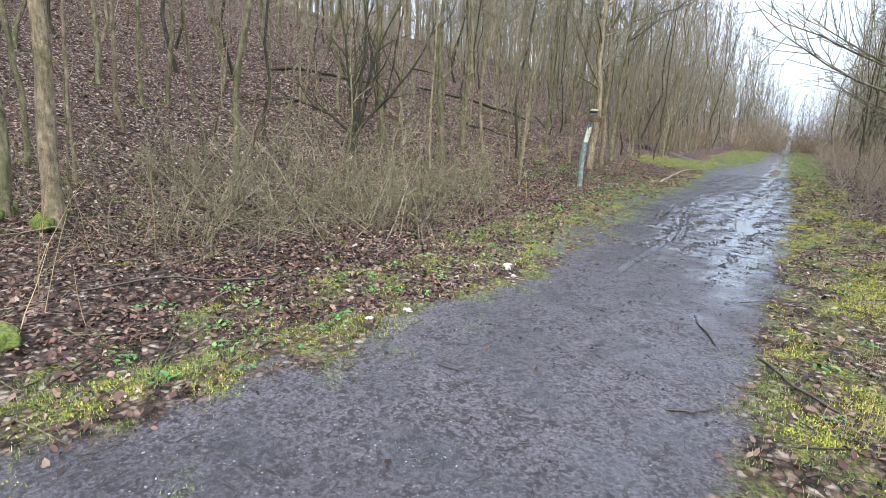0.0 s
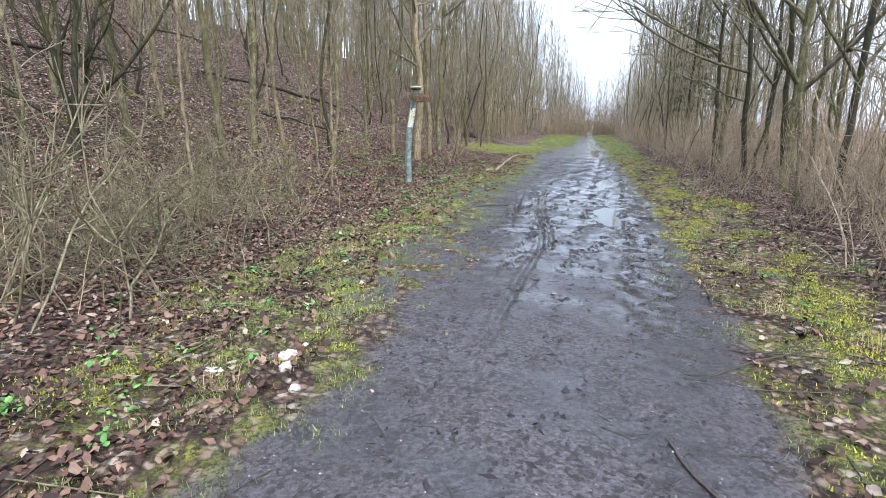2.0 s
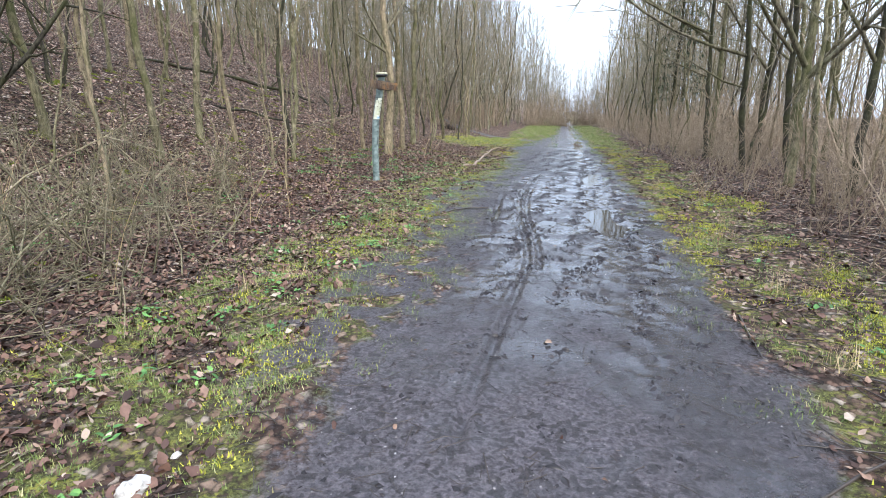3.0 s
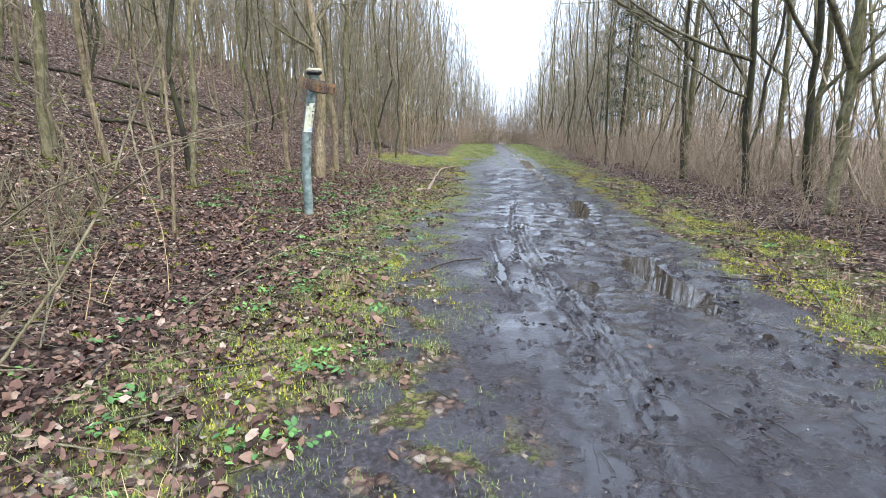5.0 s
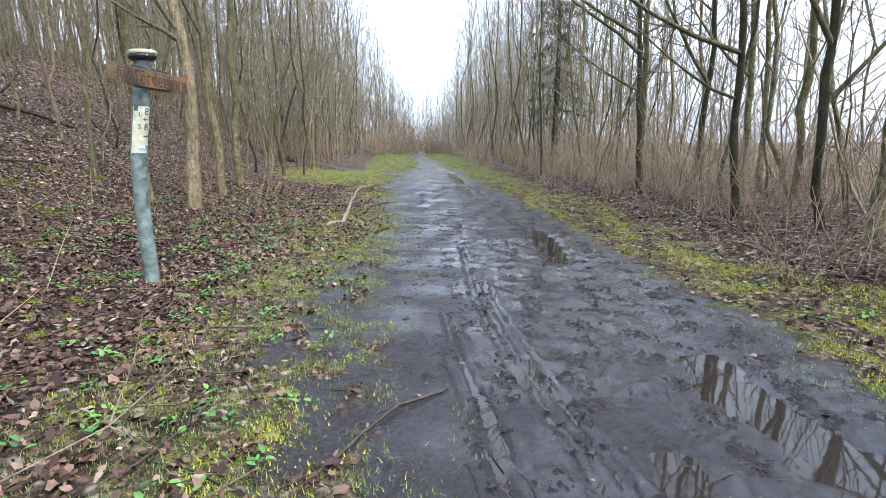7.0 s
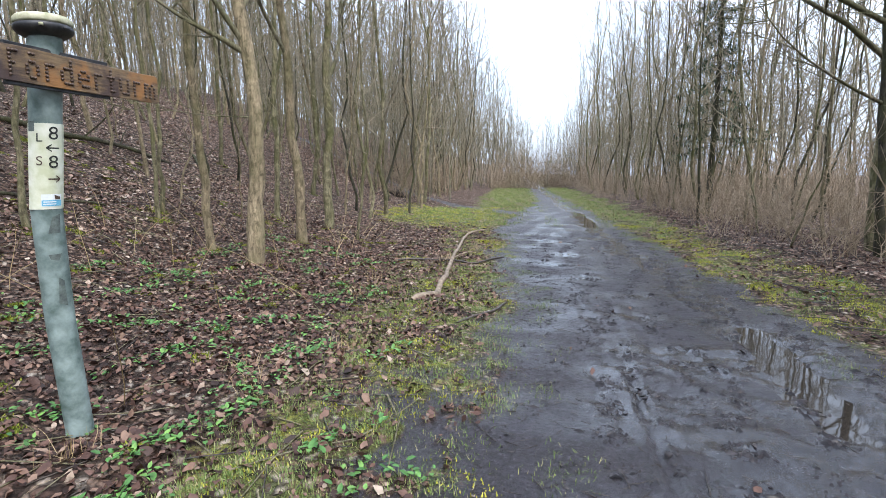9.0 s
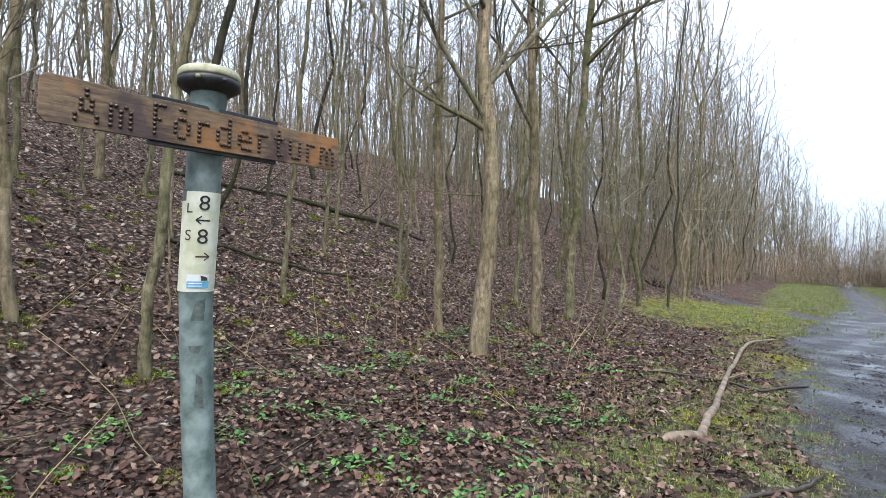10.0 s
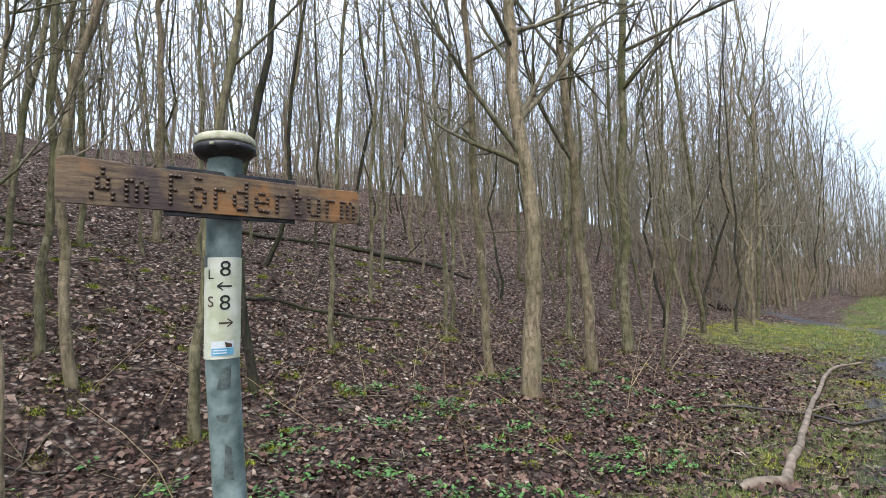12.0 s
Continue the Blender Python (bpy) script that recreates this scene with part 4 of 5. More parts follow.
def rust_material():
    m, nt, bsdf = material("rusty_weathered_board")
    c = nt.nodes.new("ShaderNodeTexCoord")
    mp = node(nt, "ShaderNodeMapping", Scale=(3, 3, 30))
    nt.links.new(c.outputs["Object"], mp.inputs["Vector"])
    grain = node(nt, "ShaderNodeTexNoise", Scale=2.2, Detail=6, Roughness=0.7)
    nt.links.new(mp.outputs[0], grain.inputs["Vector"])
    blot = noise_tex(nt, 5, 5)
    col = ramp(nt, grain.outputs[0], [(0.32, (0.028, 0.017, 0.011)), (0.48, (0.115, 0.074, 0.038)), (0.70, (0.21, 0.145, 0.075))])
    col = mixed(nt, spread(nt, blot, 0.53, 0.64, 0, 0.85), col, (0.235, 0.108, 0.032))
    col = mixed(nt, spread(nt, blot, 0.48, 0.38, 0, 0.9), col, (0.040, 0.023, 0.022))
    nt.links.new(col, bsdf.inputs["Base Color"])
    bsdf.inputs["Roughness"].default_value = 0.55
    bumped(nt, bsdf, grain.outputs[0], 0.5, 0.006)
    return m


RUST = rust_material()
RIVET = plain_material("rusty_rivet", (0.030, 0.019, 0.015), (0.12, 0.082, 0.060), 0.32, 60, 0.4, 0)

post = new("trail_post")
post.location = pole_at(0)
BASE = Vector(pole_at(0))


def post_part(name, me, parent=None, label=""):
    ob = new(name, me)
    ob.parent = parent or post
    return tagged(ob, label=label)


def pole_mesh():
    g = Geo()
    zs = np.concatenate([[-0.3], np.linspace(0.0, 2.215, 24)])
    g.tube([pole_at(max(z, 0)) - np.array(BASE) + np.array([0, 0, min(z, 0)]) for z in zs], np.full(len(zs), POLE_R), 24)
    return g.mesh("pole", PAINT_POLE)


pole = post_part("pole", pole_mesh(), label="leaning grey-green painted steel pipe")


def on_pole(u, z, lift):
    """A place on the pipe's skin: u metres round from its face, z metres up."""
    a = FACE + u / POLE_R
    return pole_at(z) - np.array(BASE) + np.array([math.cos(a), math.sin(a), 0]) * (POLE_R + 0.0024 + lift)


def pole_patch(name, mat, corners, lift, parent, label="", nu=6, nz=2):
    """A thin sheet on the pipe between four corners (u, z): bottom left, bottom right, top right, top left."""
    c = np.array(corners, float)
    v = []
    for j in range(nz + 1):
        for i in range(nu + 1):
            f, g = i / nu, j / nz
            p = (c[0] * (1 - f) + c[1] * f) * (1 - g) + (c[3] * (1 - f) + c[2] * f) * g
            v.append(on_pole(p[0], p[1], lift))
    k = nu + 1
    q = [[j * k + i, j * k + i + 1, (j + 1) * k + i + 1, (j + 1) * k + i] for j in range(nz) for i in range(nu)]
    return post_part(name, mesh_of(name, v, q, mat), parent, label)


def rect(u0, u1, z0, z1):
    return [(u0, z0), (u1, z0), (u1, z1), (u0, z1)]


label_wrap = pole_patch("marker_wrap", LABEL_WHITE, rect(-0.108, 0.108, 1.332, 1.776), 0.0016, post, "stained white painted trail marker", 18, 6)


def letter(char, u, z, size, mat):
    curve = bpy.data.curves.new("letter", "FONT")
    curve.body, curve.size, curve.align_x, curve.align_y = char, size, "CENTER", "CENTER"
    temp = bpy.data.objects.new("letter", curve)
    scene.collection.objects.link(temp)
    me = bpy.data.meshes.new_from_object(temp.evaluated_get(bpy.context.evaluated_depsgraph_get()))
    bpy.data.objects.remove(temp)
    for v in me.vertices:
        v.co = on_pole(u + v.co.x, z + v.co.y, 0.0042)
    me.materials.clear()
    me.materials.append(mat)
    post_part("character", me, label_wrap, "painted character")


letter("8", 0.016, 1.724, 0.092, INK)
letter("L", -0.042, 1.702, 0.060, INK)
letter("8", 0.016, 1.578, 0.092, INK)
letter("S", -0.042, 1.584, 0.066, INK_BROWN)


def arrow(u0, u1, z, mat):
    """An arrow whose head is at u1."""
    s = 1 if u1 > u0 else -1
    pole_patch("arrow_shaft", mat, rect(min(u0, u1), max(u0, u1), z - 0.0035, z + 0.0035), 0.0032, label_wrap, nu=6, nz=1)
    for d in (1, -1):
        pole_patch("arrow_head", mat, [(u1 - s * 0.020, z + d * 0.017 - 0.003), (u1 + s * 0.002, z - 0.003), (u1 + s * 0.002, z + 0.004), (u1 - s * 0.020, z + d * 0.017 + 0.004)], 0.0036, label_wrap, nu=3, nz=1)


arrow(0.042, -0.012, 1.652, INK)
arrow(-0.006, 0.046, 1.492, INK_BROWN)
pole_patch("sticker", STICKER_WHITE, rect(-0.036, 0.056, 1.346, 1.412), 0.0028, label_wrap, "small white and blue sticker", 8, 1)
pole_patch("sticker_band", STICKER_BLUE, rect(-0.034, 0.054, 1.349, 1.381), 0.0040, label_wrap, "light blue band", 8, 1)
for z0 in (1.369, 1.357):
    pole_patch("print_line", STICKER_WHITE, rect(-0.028, 0.026, z0, z0 + 0.005), 0.0052, label_wrap, nu=5, nz=1)
pole_patch("sticker_picture", INK_BROWN, [(0.022, 1.384), (0.048, 1.384), (0.046, 1.398), (0.018, 1.408)], 0.0040, label_wrap, nu=3, nz=1)
pole_patch("smear", STAIN, [(-0.02, 1.20), (0.035, 1.20), (0.045, 1.305), (0.005, 1.29)], 0.0014, post, "dark smear on the pipe", 5, 3)
pole_patch("smear", STAIN, [(-0.022, 1.055), (0.012, 1.045), (0.03, 1.085), (-0.03, 1.082)], 0.0014, post, "dark smear on the pipe", 5, 2)
pole_patch("smear", STAIN, [(-0.01, 0.80), (0.03, 0.78), (0.026, 0.93), (0.002, 0.95)], 0.0014, post, "dark smear on the pipe", 5, 3)
pole_patch("patch_of_old_tape", STAIN, rect(-0.098, -0.062, 1.735, 1.785), 0.0024, post, "dark scrap of old tape", 4, 2)


def lathe(profile, n=28):
    """A turned body round z from rows of radius and height."""
    v = [(r * math.cos(2 * math.pi * k / n), r * math.sin(2 * math.pi * k / n), z) for r, z in profile for k in range(n)]
    q = [[i * n + k, i * n + (k + 1) % n, (i + 1) * n + (k + 1) % n, (i + 1) * n + k] for i in range(len(profile) - 1) for k in range(n)]
    return v, q


top = pole_at(2.205) - np.array(BASE)
for name, mat, prof, lab in (
    ("flange", CAP_DARK, [(0.001, -0.034), (0.084, -0.034), (0.116, -0.014), (0.126, 0.0), (0.126, 0.016), (0.120, 0.022), (0.001, 0.022)], "black iron flange"),
    ("lid", CAP_PALE, [(0.001, 0.023), (0.121, 0.023), (0.126, 0.031), (0.124, 0.052), (0.114, 0.062), (0.06, 0.067), (0.001, 0.068)], "pale lichen-covered lid"),
):
    v, q = lathe(prof)
    me = mesh_of(name, [(p[0] + top[0], p[1] + top[1] + 0.0, p[2] + top[2] + 0.02 + 0.05 * p[0]) for p in v], q, mat)
    post_part(name, me, label=lab)
for a in (-0.3, 0.5, 2.0, 3.6):
    v, q = lathe([(0.001, 0), (0.010, 0), (0.010, 0.012), (0.001, 0.012)], 6)
    c = top + np.array([0.127 * math.cos(FACE + a), 0.127 * math.sin(FACE + a), 0.022])
    post_part("bolt", mesh_of("bolt", [np.array(p) + c for p in v], q, CAP_PALE if a == -0.3 else CAP_DARK))

ALONG = Vector((0.16, 0.985, -0.012)).normalized()
OUT = Vector((0.985, -0.16, 0.0)).normalized()
UP = OUT.cross(ALONG).normalized()
if UP.z < 0:
    UP = -UP
MIDDLE = Vector(pole_at(2.028)) - BASE + OUT * (POLE_R + 0.016)


def board(name, outline, depth, offset, mat, parent, label):
    """A flat board from an outline of (along, up), with a small bevel."""
    bm = bmesh.new()
    front = [bm.verts.new(MIDDLE + ALONG * a + UP * u + OUT * offset) for a, u in outline]
    face = bm.faces.new(front)
    ext = bmesh.ops.extrude_face_region(bm, geom=[face])
    bmesh.ops.translate(bm, verts=[g for g in ext["geom"] if isinstance(g, bmesh.types.BMVert)], vec=-OUT * depth)
    bmesh.ops.recalc_face_normals(bm, faces=bm.faces)
    bmesh.ops.bevel(bm, geom=list(bm.edges), offset=0.0025, segments=1, affect="EDGES")
    return part(name, bm, mat, parent, label)


plate = board("name_board", [(-0.580, -0.080), (-0.600, -0.062), (-0.600, 0.072), (-0.580, 0.090), (-0.40, 0.088), (-0.385, 0.082), (-0.10, 0.084), (0.20, 0.081), (0.46, 0.080), (0.60, 0.083), (0.612, 0.070), (0.612, -0.070), (0.598, -0.080), (0.1, -0.082), (-0.3, -0.081)], 0.010, 0.014, RUST, post, "rusty brown name board with riveted lettering")
board("backing_board", [(-0.255, -0.098), (-0.25, 0.100), (0.285, 0.102), (0.285, -0.096)], 0.018, 0.002, CAP_DARK, post, "dark backing board behind the name board")

GLYPHS = {
    "A": ("00100", "00100", "01010", "01010", "01110", "10001", "10001"),
    "m": ("00000", "00000", "11010", "10101", "10101", "10101", "10101"),
    "F": ("111", "100", "100", "110", "100", "100", "100"),
    "o": ("0110", "0000", "0110", "1001", "1001", "1001", "0110"),
    "r": ("000", "000", "111", "100", "100", "100", "100"),
    "d": ("0001", "0001", "0111", "1001", "1001", "1001", "0111"),
    "e": ("0000", "0000", "0110", "1001", "1111", "1000", "0111"),
    "t": ("010", "010", "111", "010", "010", "010", "011"),
    "u": ("0000", "0000", "1001", "1001", "1001", "1001", "0111"),
}


def lettering():
    """The name in rivets, with the dots of the o above it."""
    dome, dq = lathe([(0.0084, 0), (0.0076, 0.0055), (0.0044, 0.0092), (0.0005, 0.0104)], 8)
    a = -0.495
    for ch in ("A", "m", " ", "F", "o", "r", "d", "e", "r", "t", "u", "r", "m"):
        if ch == " ":
            a += 0.040
            continue
        vs, qs = [], []
        for i, row in enumerate(GLYPHS[ch]):
            for j, bit in enumerate(row):
                if bit == "1":
                    c = MIDDLE + ALONG * (a + j * 0.0165) + UP * (0.058 - i * 0.0185) + OUT * 0.0142
                    k = len(vs)
                    vs += [c + ALONG * p[0] + UP * p[1] + OUT * p[2] for p in dome]
                    qs += [[x + k for x in q] for q in dq]
        tagged(post_part("rivet_letter", mesh_of("rivet_letter", [tuple(v) for v in vs], qs, RIVET), plate, "letter of round rivet heads"), kind="stuff")
        a += len(GLYPHS[ch][0]) * 0.0165 + 0.0265


lettering()
tagged(post, label="leaning green-grey pipe trail post with rusty name board", category="trail post")


# ---- fallen branch, stump, stones, twigs ----
def branch_thing(name, pts, radii, mat, label, category, sides=8, forks=()):
    g = Geo()
    fine_pts, fine_rad = [], []
    p, r = np.array(pts, float), np.array(radii, float)
    s = np.linspace(0, len(p) - 1, 5 * len(p))
    jig = np.random.default_rng(len(pts) * 7 + int(abs(p[0, 0]) * 100))
    for q in s:
        i = min(int(q), len(p) - 2)
        c = p[i] + (p[i + 1] - p[i]) * (q - i)
        rr = r[i] + (r[i + 1] - r[i]) * (q - i)
        c = c + np.array([*jig.normal(0, 0.25 * rr, 2), 0])
        fine_pts.append((c[0], c[1], ground_at(c[0], c[1]) + rr * 0.7 + c[2]))
        fine_rad.append(rr * jig.uniform(0.92, 1.08))
    fine_rad[0] *= 0.35
    fine_rad[-1] *= 0.4
    g.tube(fine_pts, fine_rad, sides)
    for i, way, length in forks:
        a = np.array(fine_pts[i])
        g.tube(limb(jig, a, np.array(way) / np.linalg.norm(way), length, 5, 0.0, 0.12), np.linspace(fine_rad[i] * 0.5, fine_rad[i] * 0.15, 5), 4)
    return tagged(new(name, g.mesh(name, mat)), label=label, category=category)


BARE_WOOD = plain_material("bare_pale_wood", (0.10, 0.075, 0.052), (0.30, 0.23, 0.165), 0.8, 9)
branch_thing("fallen_branch", [(-3.72, 18.5, 0), (-3.50, 18.95, 0), (-3.49, 19.7, 0.01), (-3.55, 20.9, 0.03), (-3.60, 22.6, 0.04), (-3.60, 24.4, 0.06), (-3.50, 25.0, 0.09), (-3.18, 25.25, 0.10)], [0.050, 0.043, 0.036, 0.032, 0.029, 0.026, 0.023, 0.016], BARE_WOOD, "long pale barkless fallen branch beside the path", "fallen branch", 10, ((33, (0.25, 0.5, 0.25), 0.5), (18, (0.5, 0.5, 0.15), 0.5)))
DARK_TWIG = plain_material("wet_dark_twig", (0.020, 0.015, 0.012), (0.06, 0.045, 0.035), 0.5, 20)
for pts, rad in (
    ([(-0.42, 5.25, 0), (-0.33, 4.95, 0), (-0.22, 4.75, 0.01), (-0.13, 4.5, 0)], 0.009),
    ([(-0.30, 3.02, 0), (-0.12, 3.10, 0.01), (-0.02, 3.23, 0)], 0.010),
    ([(-1.95, 2.6, 0), (-1.72, 2.62, 0)], 0.008),
    ([(0.20, 4.45, 0), (0.45, 3.9, 0.02), (0.75, 3.75, 0)], 0.012),
    ([(-2.95, 11.6, 0), (-2.5, 12.3, 0.02), (-2.2, 12.5, 0)], 0.010),
    ([(-3.1, 17.7, 0), (-2.75, 18.2, 0.01), (-2.6, 18.6, 0)], 0.016),
    ([(-4.5, 21.0, 0.02), (-3.9, 21.3, 0.02), (-3.2, 21.2, 0.02), (-2.7, 21.9, 0)], 0.018),
    ([(-5.6, 1.5, 0), (-5.2, 2.4, 0.05), (-4.6, 3.1, 0.02)], 0.012),
):
    branch_thing("fallen_twig", pts, [rad] * len(pts), DARK_TWIG, "wet dark twig lying on the ground", "twig", 5)
tagged_logs = ((-13.5, 22.5, -11.2, 25.0, 0.07), (-14.5, 19.5, -12.9, 24.0, 0.05), (-12.0, 27.0, -9.9, 24.3, 0.04), (-15.5, 12.0, -14.2, 16.5, 0.06), (-10.8, 17.6, -9.2, 20.4, 0.035))
for x0, y0, x1, y1, rad in tagged_logs:
    branch_thing("fallen_log", [(x0, y0, 0.03), ((x0 + x1) / 2, (y0 + y1) / 2 + 0.2, 0.05), (x1, y1, 0.02)], [rad, rad * 0.8, rad * 0.5], BARK_DARK, "dark rotting fallen log on the leafy bank", "fallen log", 7, ((6, (0.5, 0.4, 0.7), 1.1), (9, (-0.3, 0.6, 0.6), 0.8)))


def lump(name, x, y, size, mat, label, category, seed, sink=0.3):
    bm = bmesh.new()
    bmesh.ops.create_icosphere(bm, subdivisions=3, radius=1)
    for v in bm.verts:
        n = noise.noise(v.co * 1.7 + Vector((seed, 0, 0))) * 0.45 + noise.noise(v.co * 4.5 + Vector((0, seed, 0))) * 0.2
        v.co = Vector((v.co.x * size[0], v.co.y * size[1], v.co.z * size[2])) * (1 + n)
    me = bpy.data.meshes.new(name)
    bm.to_mesh(me)
    bm.free()
    me.polygons.foreach_set("use_smooth", np.ones(len(me.polygons), bool))
    me.materials.append(mat)
    ob = new(name, me)
    ob.location = (x, y, ground_at(x, y) + size[2] * (1 - sink) - size[2] * 0.35)
    return tagged(ob, label=label, category=category)


CHALK = plain_material("chalky_stone", (0.20, 0.185, 0.165), (0.52, 0.50, 0.465), 0.9, 24)
MOSS_SOLID = plain_material("moss_cushion", (0.035, 0.055, 0.010), (0.14, 0.17, 0.025), 0.95, 45, 0, 1.0)
ROT = plain_material("rotten_wood", (0.010, 0.008, 0.007), (0.05, 0.035, 0.025), 0.9, 10, 0, 0.8)
for k, (x, y, a, b, c) in enumerate(((-2.77, 5.52, 0.075, 0.085, 0.05), (-2.68, 5.33, 0.05, 0.06, 0.035), (-3.10, 5.19, 0.11, 0.045, 0.02), (-2.51, 5.15, 0.04, 0.05, 0.03), (-2.82, 3.35, 0.07, 0.045, 0.025), (-2.91, 2.87, 0.05, 0.04, 0.02), (-2.80, 5.80, 0.025, 0.03, 0.02))):
    lump("chalk_stone", x, y, (0.8 * a, 0.8 * b, 0.8 * c), CHALK, "lump of white chalky stone in the grass verge", "stone", 3.1 * k)
lump("moss_cushion", -4.72, 0.66, (0.17, 0.12, 0.10), MOSS_SOLID, "round green moss cushion in the leaf litter", "moss", 5.0)
for x, y, a in ((-8.28, 2.25, 0.16), (-8.5, 2.52, 0.13), (-8.75, 1.85, 0.14), (-9.0, 2.12, 0.12)):
    lump("moss_cushion", x, y, (a, a * 0.8, a * 0.9), MOSS_SOLID, "dark green moss cushion at a tree foot", "moss", 11.0 * a)
lump("tree_stump", -8.05, 36.3, (0.38, 0.24, 0.20), ROT, "small dark rotten stump on the mossy bank", "stump", 8.0)
lump("tree_stump", -7.7, 36.8, (0.2, 0.18, 0.15), ROT, "small dark rotten stump on the mossy bank", "stump", 9.0)
moss_feet = [(x, y) for x, y, *_ in KEY_TREES if x < -6]


# ---- ground cover ----
def on_ground(x, y, lift=0.0):
    return np.stack([x, y, terrain(x, y) + lift], 1)


def stuff(name, me, label, category):
    tagged(new(name, me), label=label, category=category, kind="stuff")


LEAF_SHAPE = [(0.05, -0.55, 0.05), (0.30, -0.22, 0.15), (0.34, 0.18, 0.06), (-0.02, 0.52, 0.14), (-0.28, 0.20, 0.16), (-0.33, -0.22, 0.05)]
LEAF_FACES = [[0, 1, 2, 3], [0, 3, 4, 5]]


def leaf_patch(n, x0, x1, y0, y1, lo, hi, keep):
    x, y = rng.uniform(x0, x1, n), rng.uniform(y0, y1, n)
    ok = rng.random(n) < keep(x, y)
    return x[ok], y[ok], lo + (hi - lo) * rng.random(int(ok.sum())) ** 1.7


def litter_keep(x, y):
    mud, green, wet, _ = zones(x, y)
    return np.clip(1 - 0.97 * mud - 0.72 * green, 0.012, 1) * (0.55 + 0.45 * smooth_step(-0.3, 0.5, wave_noise(x, y, 1.2, 31)))


def lay_leaves(name, patches, mat, label):
    xs, ys, ss = [np.concatenate(c) for c in zip(*patches)]
    n = len(xs)
    stuff(name, scattered(name, LEAF_SHAPE, LEAF_FACES, on_ground(xs, ys, 0.012), rng.uniform(0, 6.28, n), rng.normal(0, 0.5, n), np.stack([ss * rng.uniform(0.45, 1.15, n), ss * rng.uniform(0.8, 1.2, n), ss * rng.uniform(0.8, 3.2, n)], 1), mat, True, rng.normal(0, 0.38, n)), label, "leaf litter")


def on_bank(x, y):
    """From 0 beside the path to 1 well up the bank."""
    return smooth_step(-7.0, -9.5, x)


lay_leaves("leaf_litter", [
    leaf_patch(96000, -10.5, -2.6, -1.5, 27, 0.026, 0.082, lambda x, y: litter_keep(x, y) * (1 - 0.7 * on_bank(x, y))),
    leaf_patch(22000, -6.4, -2.8, 2.5, 23, 0.028, 0.085, lambda x, y: np.clip(1 - zones(x, y)[0] * 1.1 - 0.8 * zones(x, y)[1], 0, 1) * 0.8),
    leaf_patch(20000, 0.0, 4.2, 0, 32, 0.03, 0.085, litter_keep),
    leaf_patch(2500, -2.6, 0.2, 0, 24, 0.03, 0.07, lambda x, y: 0.04 + 0 * x)], LEAF, "curled wet brown fallen leaves")
lay_leaves("pale_leaf_litter", [
    leaf_patch(30000, -10.5, -6.5, -1.5, 27, 0.028, 0.08, lambda x, y: litter_keep(x, y) * on_bank(x, y)),
    leaf_patch(46000, -24, -9.5, -4, 44, 0.055, 0.115, litter_keep)], PALE_LEAF, "paler fallen leaves on the bank")

BLADE = [(-0.5, 0, 0), (0.5, 0, 0), (0.4, 0.22, 0.6), (-0.4, 0.22, 0.6), (0.08, 0.62, 0.95), (-0.08, 0.62, 0.95)]


SPIKE = [(-0.5, 0, 0), (0.5, 0, 0), (0.12, 0.3, 1), (-0.12, 0.3, 1)]


def tufts(name, centres, per, radius, lo, hi, width, splay, mat, label, category, long=False):
    c = np.repeat(centres, per, axis=0)
    m = len(c)
    x, y = c[:, 0] + rng.normal(0, radius, m), c[:, 1] + rng.normal(0, radius, m)
    h = rng.uniform(lo, hi, m)
    stuff(name, scattered(name, BLADE if long else SPIKE, [[0, 1, 2, 3], [3, 2, 4, 5]] if long else [[0, 1, 2, 3]], on_ground(x, y, -0.004), rng.uniform(0, 6.28, m), rng.normal(-0.25, splay, m), np.stack([width * rng.uniform(0.7, 1.3, m), h, h], 1), mat), label, category)


def pick(n, x0, x1, y0, y1, keep):
    x, y = rng.uniform(x0, x1, n), rng.uniform(y0, y1, n)
    ok = rng.random(n) < keep(x, y)
    return np.stack([x[ok], y[ok]], 1)


def grass_keep(x, y):
    mud, green, wet, _ = zones(x, y)
    return np.clip(green * (1 - 0.93 * mud), 0, 1) * smooth_step(-0.45, 0.7, wave_noise(x, y, 0.9, 33)) + 0.02 * green


def moss_keep(x, y):
    mud, green, wet, _ = zones(x, y)
    return np.clip(green * (1 - mud), 0, 1) * smooth_step(-0.25, 0.5, wave_noise(x, y, 1.3, 35)) * (0.65 + 0.35 * smooth_step(0.2, 0.8, x))


tufts("grass", np.concatenate([pick(13500, -4.8, -2.1, -0.5, 26, grass_keep), pick(7000, 0.0, 2.1, 0, 26, grass_keep), pick(5600, -4.4, -2.5, 6, 21, lambda x, y: np.clip(1 - 0.97 * zones(x, y)[0], 0, 1) * smooth_step(-0.2, 0.6, wave_noise(x, y, 0.45, 37)))]), 56, 0.075, 0.012, 0.044, 0.0052, 1.2, GRASS, "short patchy green verge grass", "grass")
tufts("far_grass", np.concatenate([pick(9000, -6.2, -1.2, 26, 58, grass_keep), pick(4600, -0.3, 2.3, 25, 58, grass_keep)]), 10, 0.11, 0.04, 0.09, 0.016, 0.5, GRASS, "green grass where the path fades into the distance", "grass")
tufts("verge_moss", np.concatenate([pick(11500, 0.25, 2.2, 0, 28, moss_keep), pick(12500, -4.9, -2.5, 0, 24, moss_keep), pick(3000, -7.4, -3.2, 25, 35, lambda x, y: 0.6 * zones(x, y)[1])]), 32, 0.06, 0.010, 0.030, 0.011, 0.9, MOSS, "yellow-green moss on the verge", "moss")
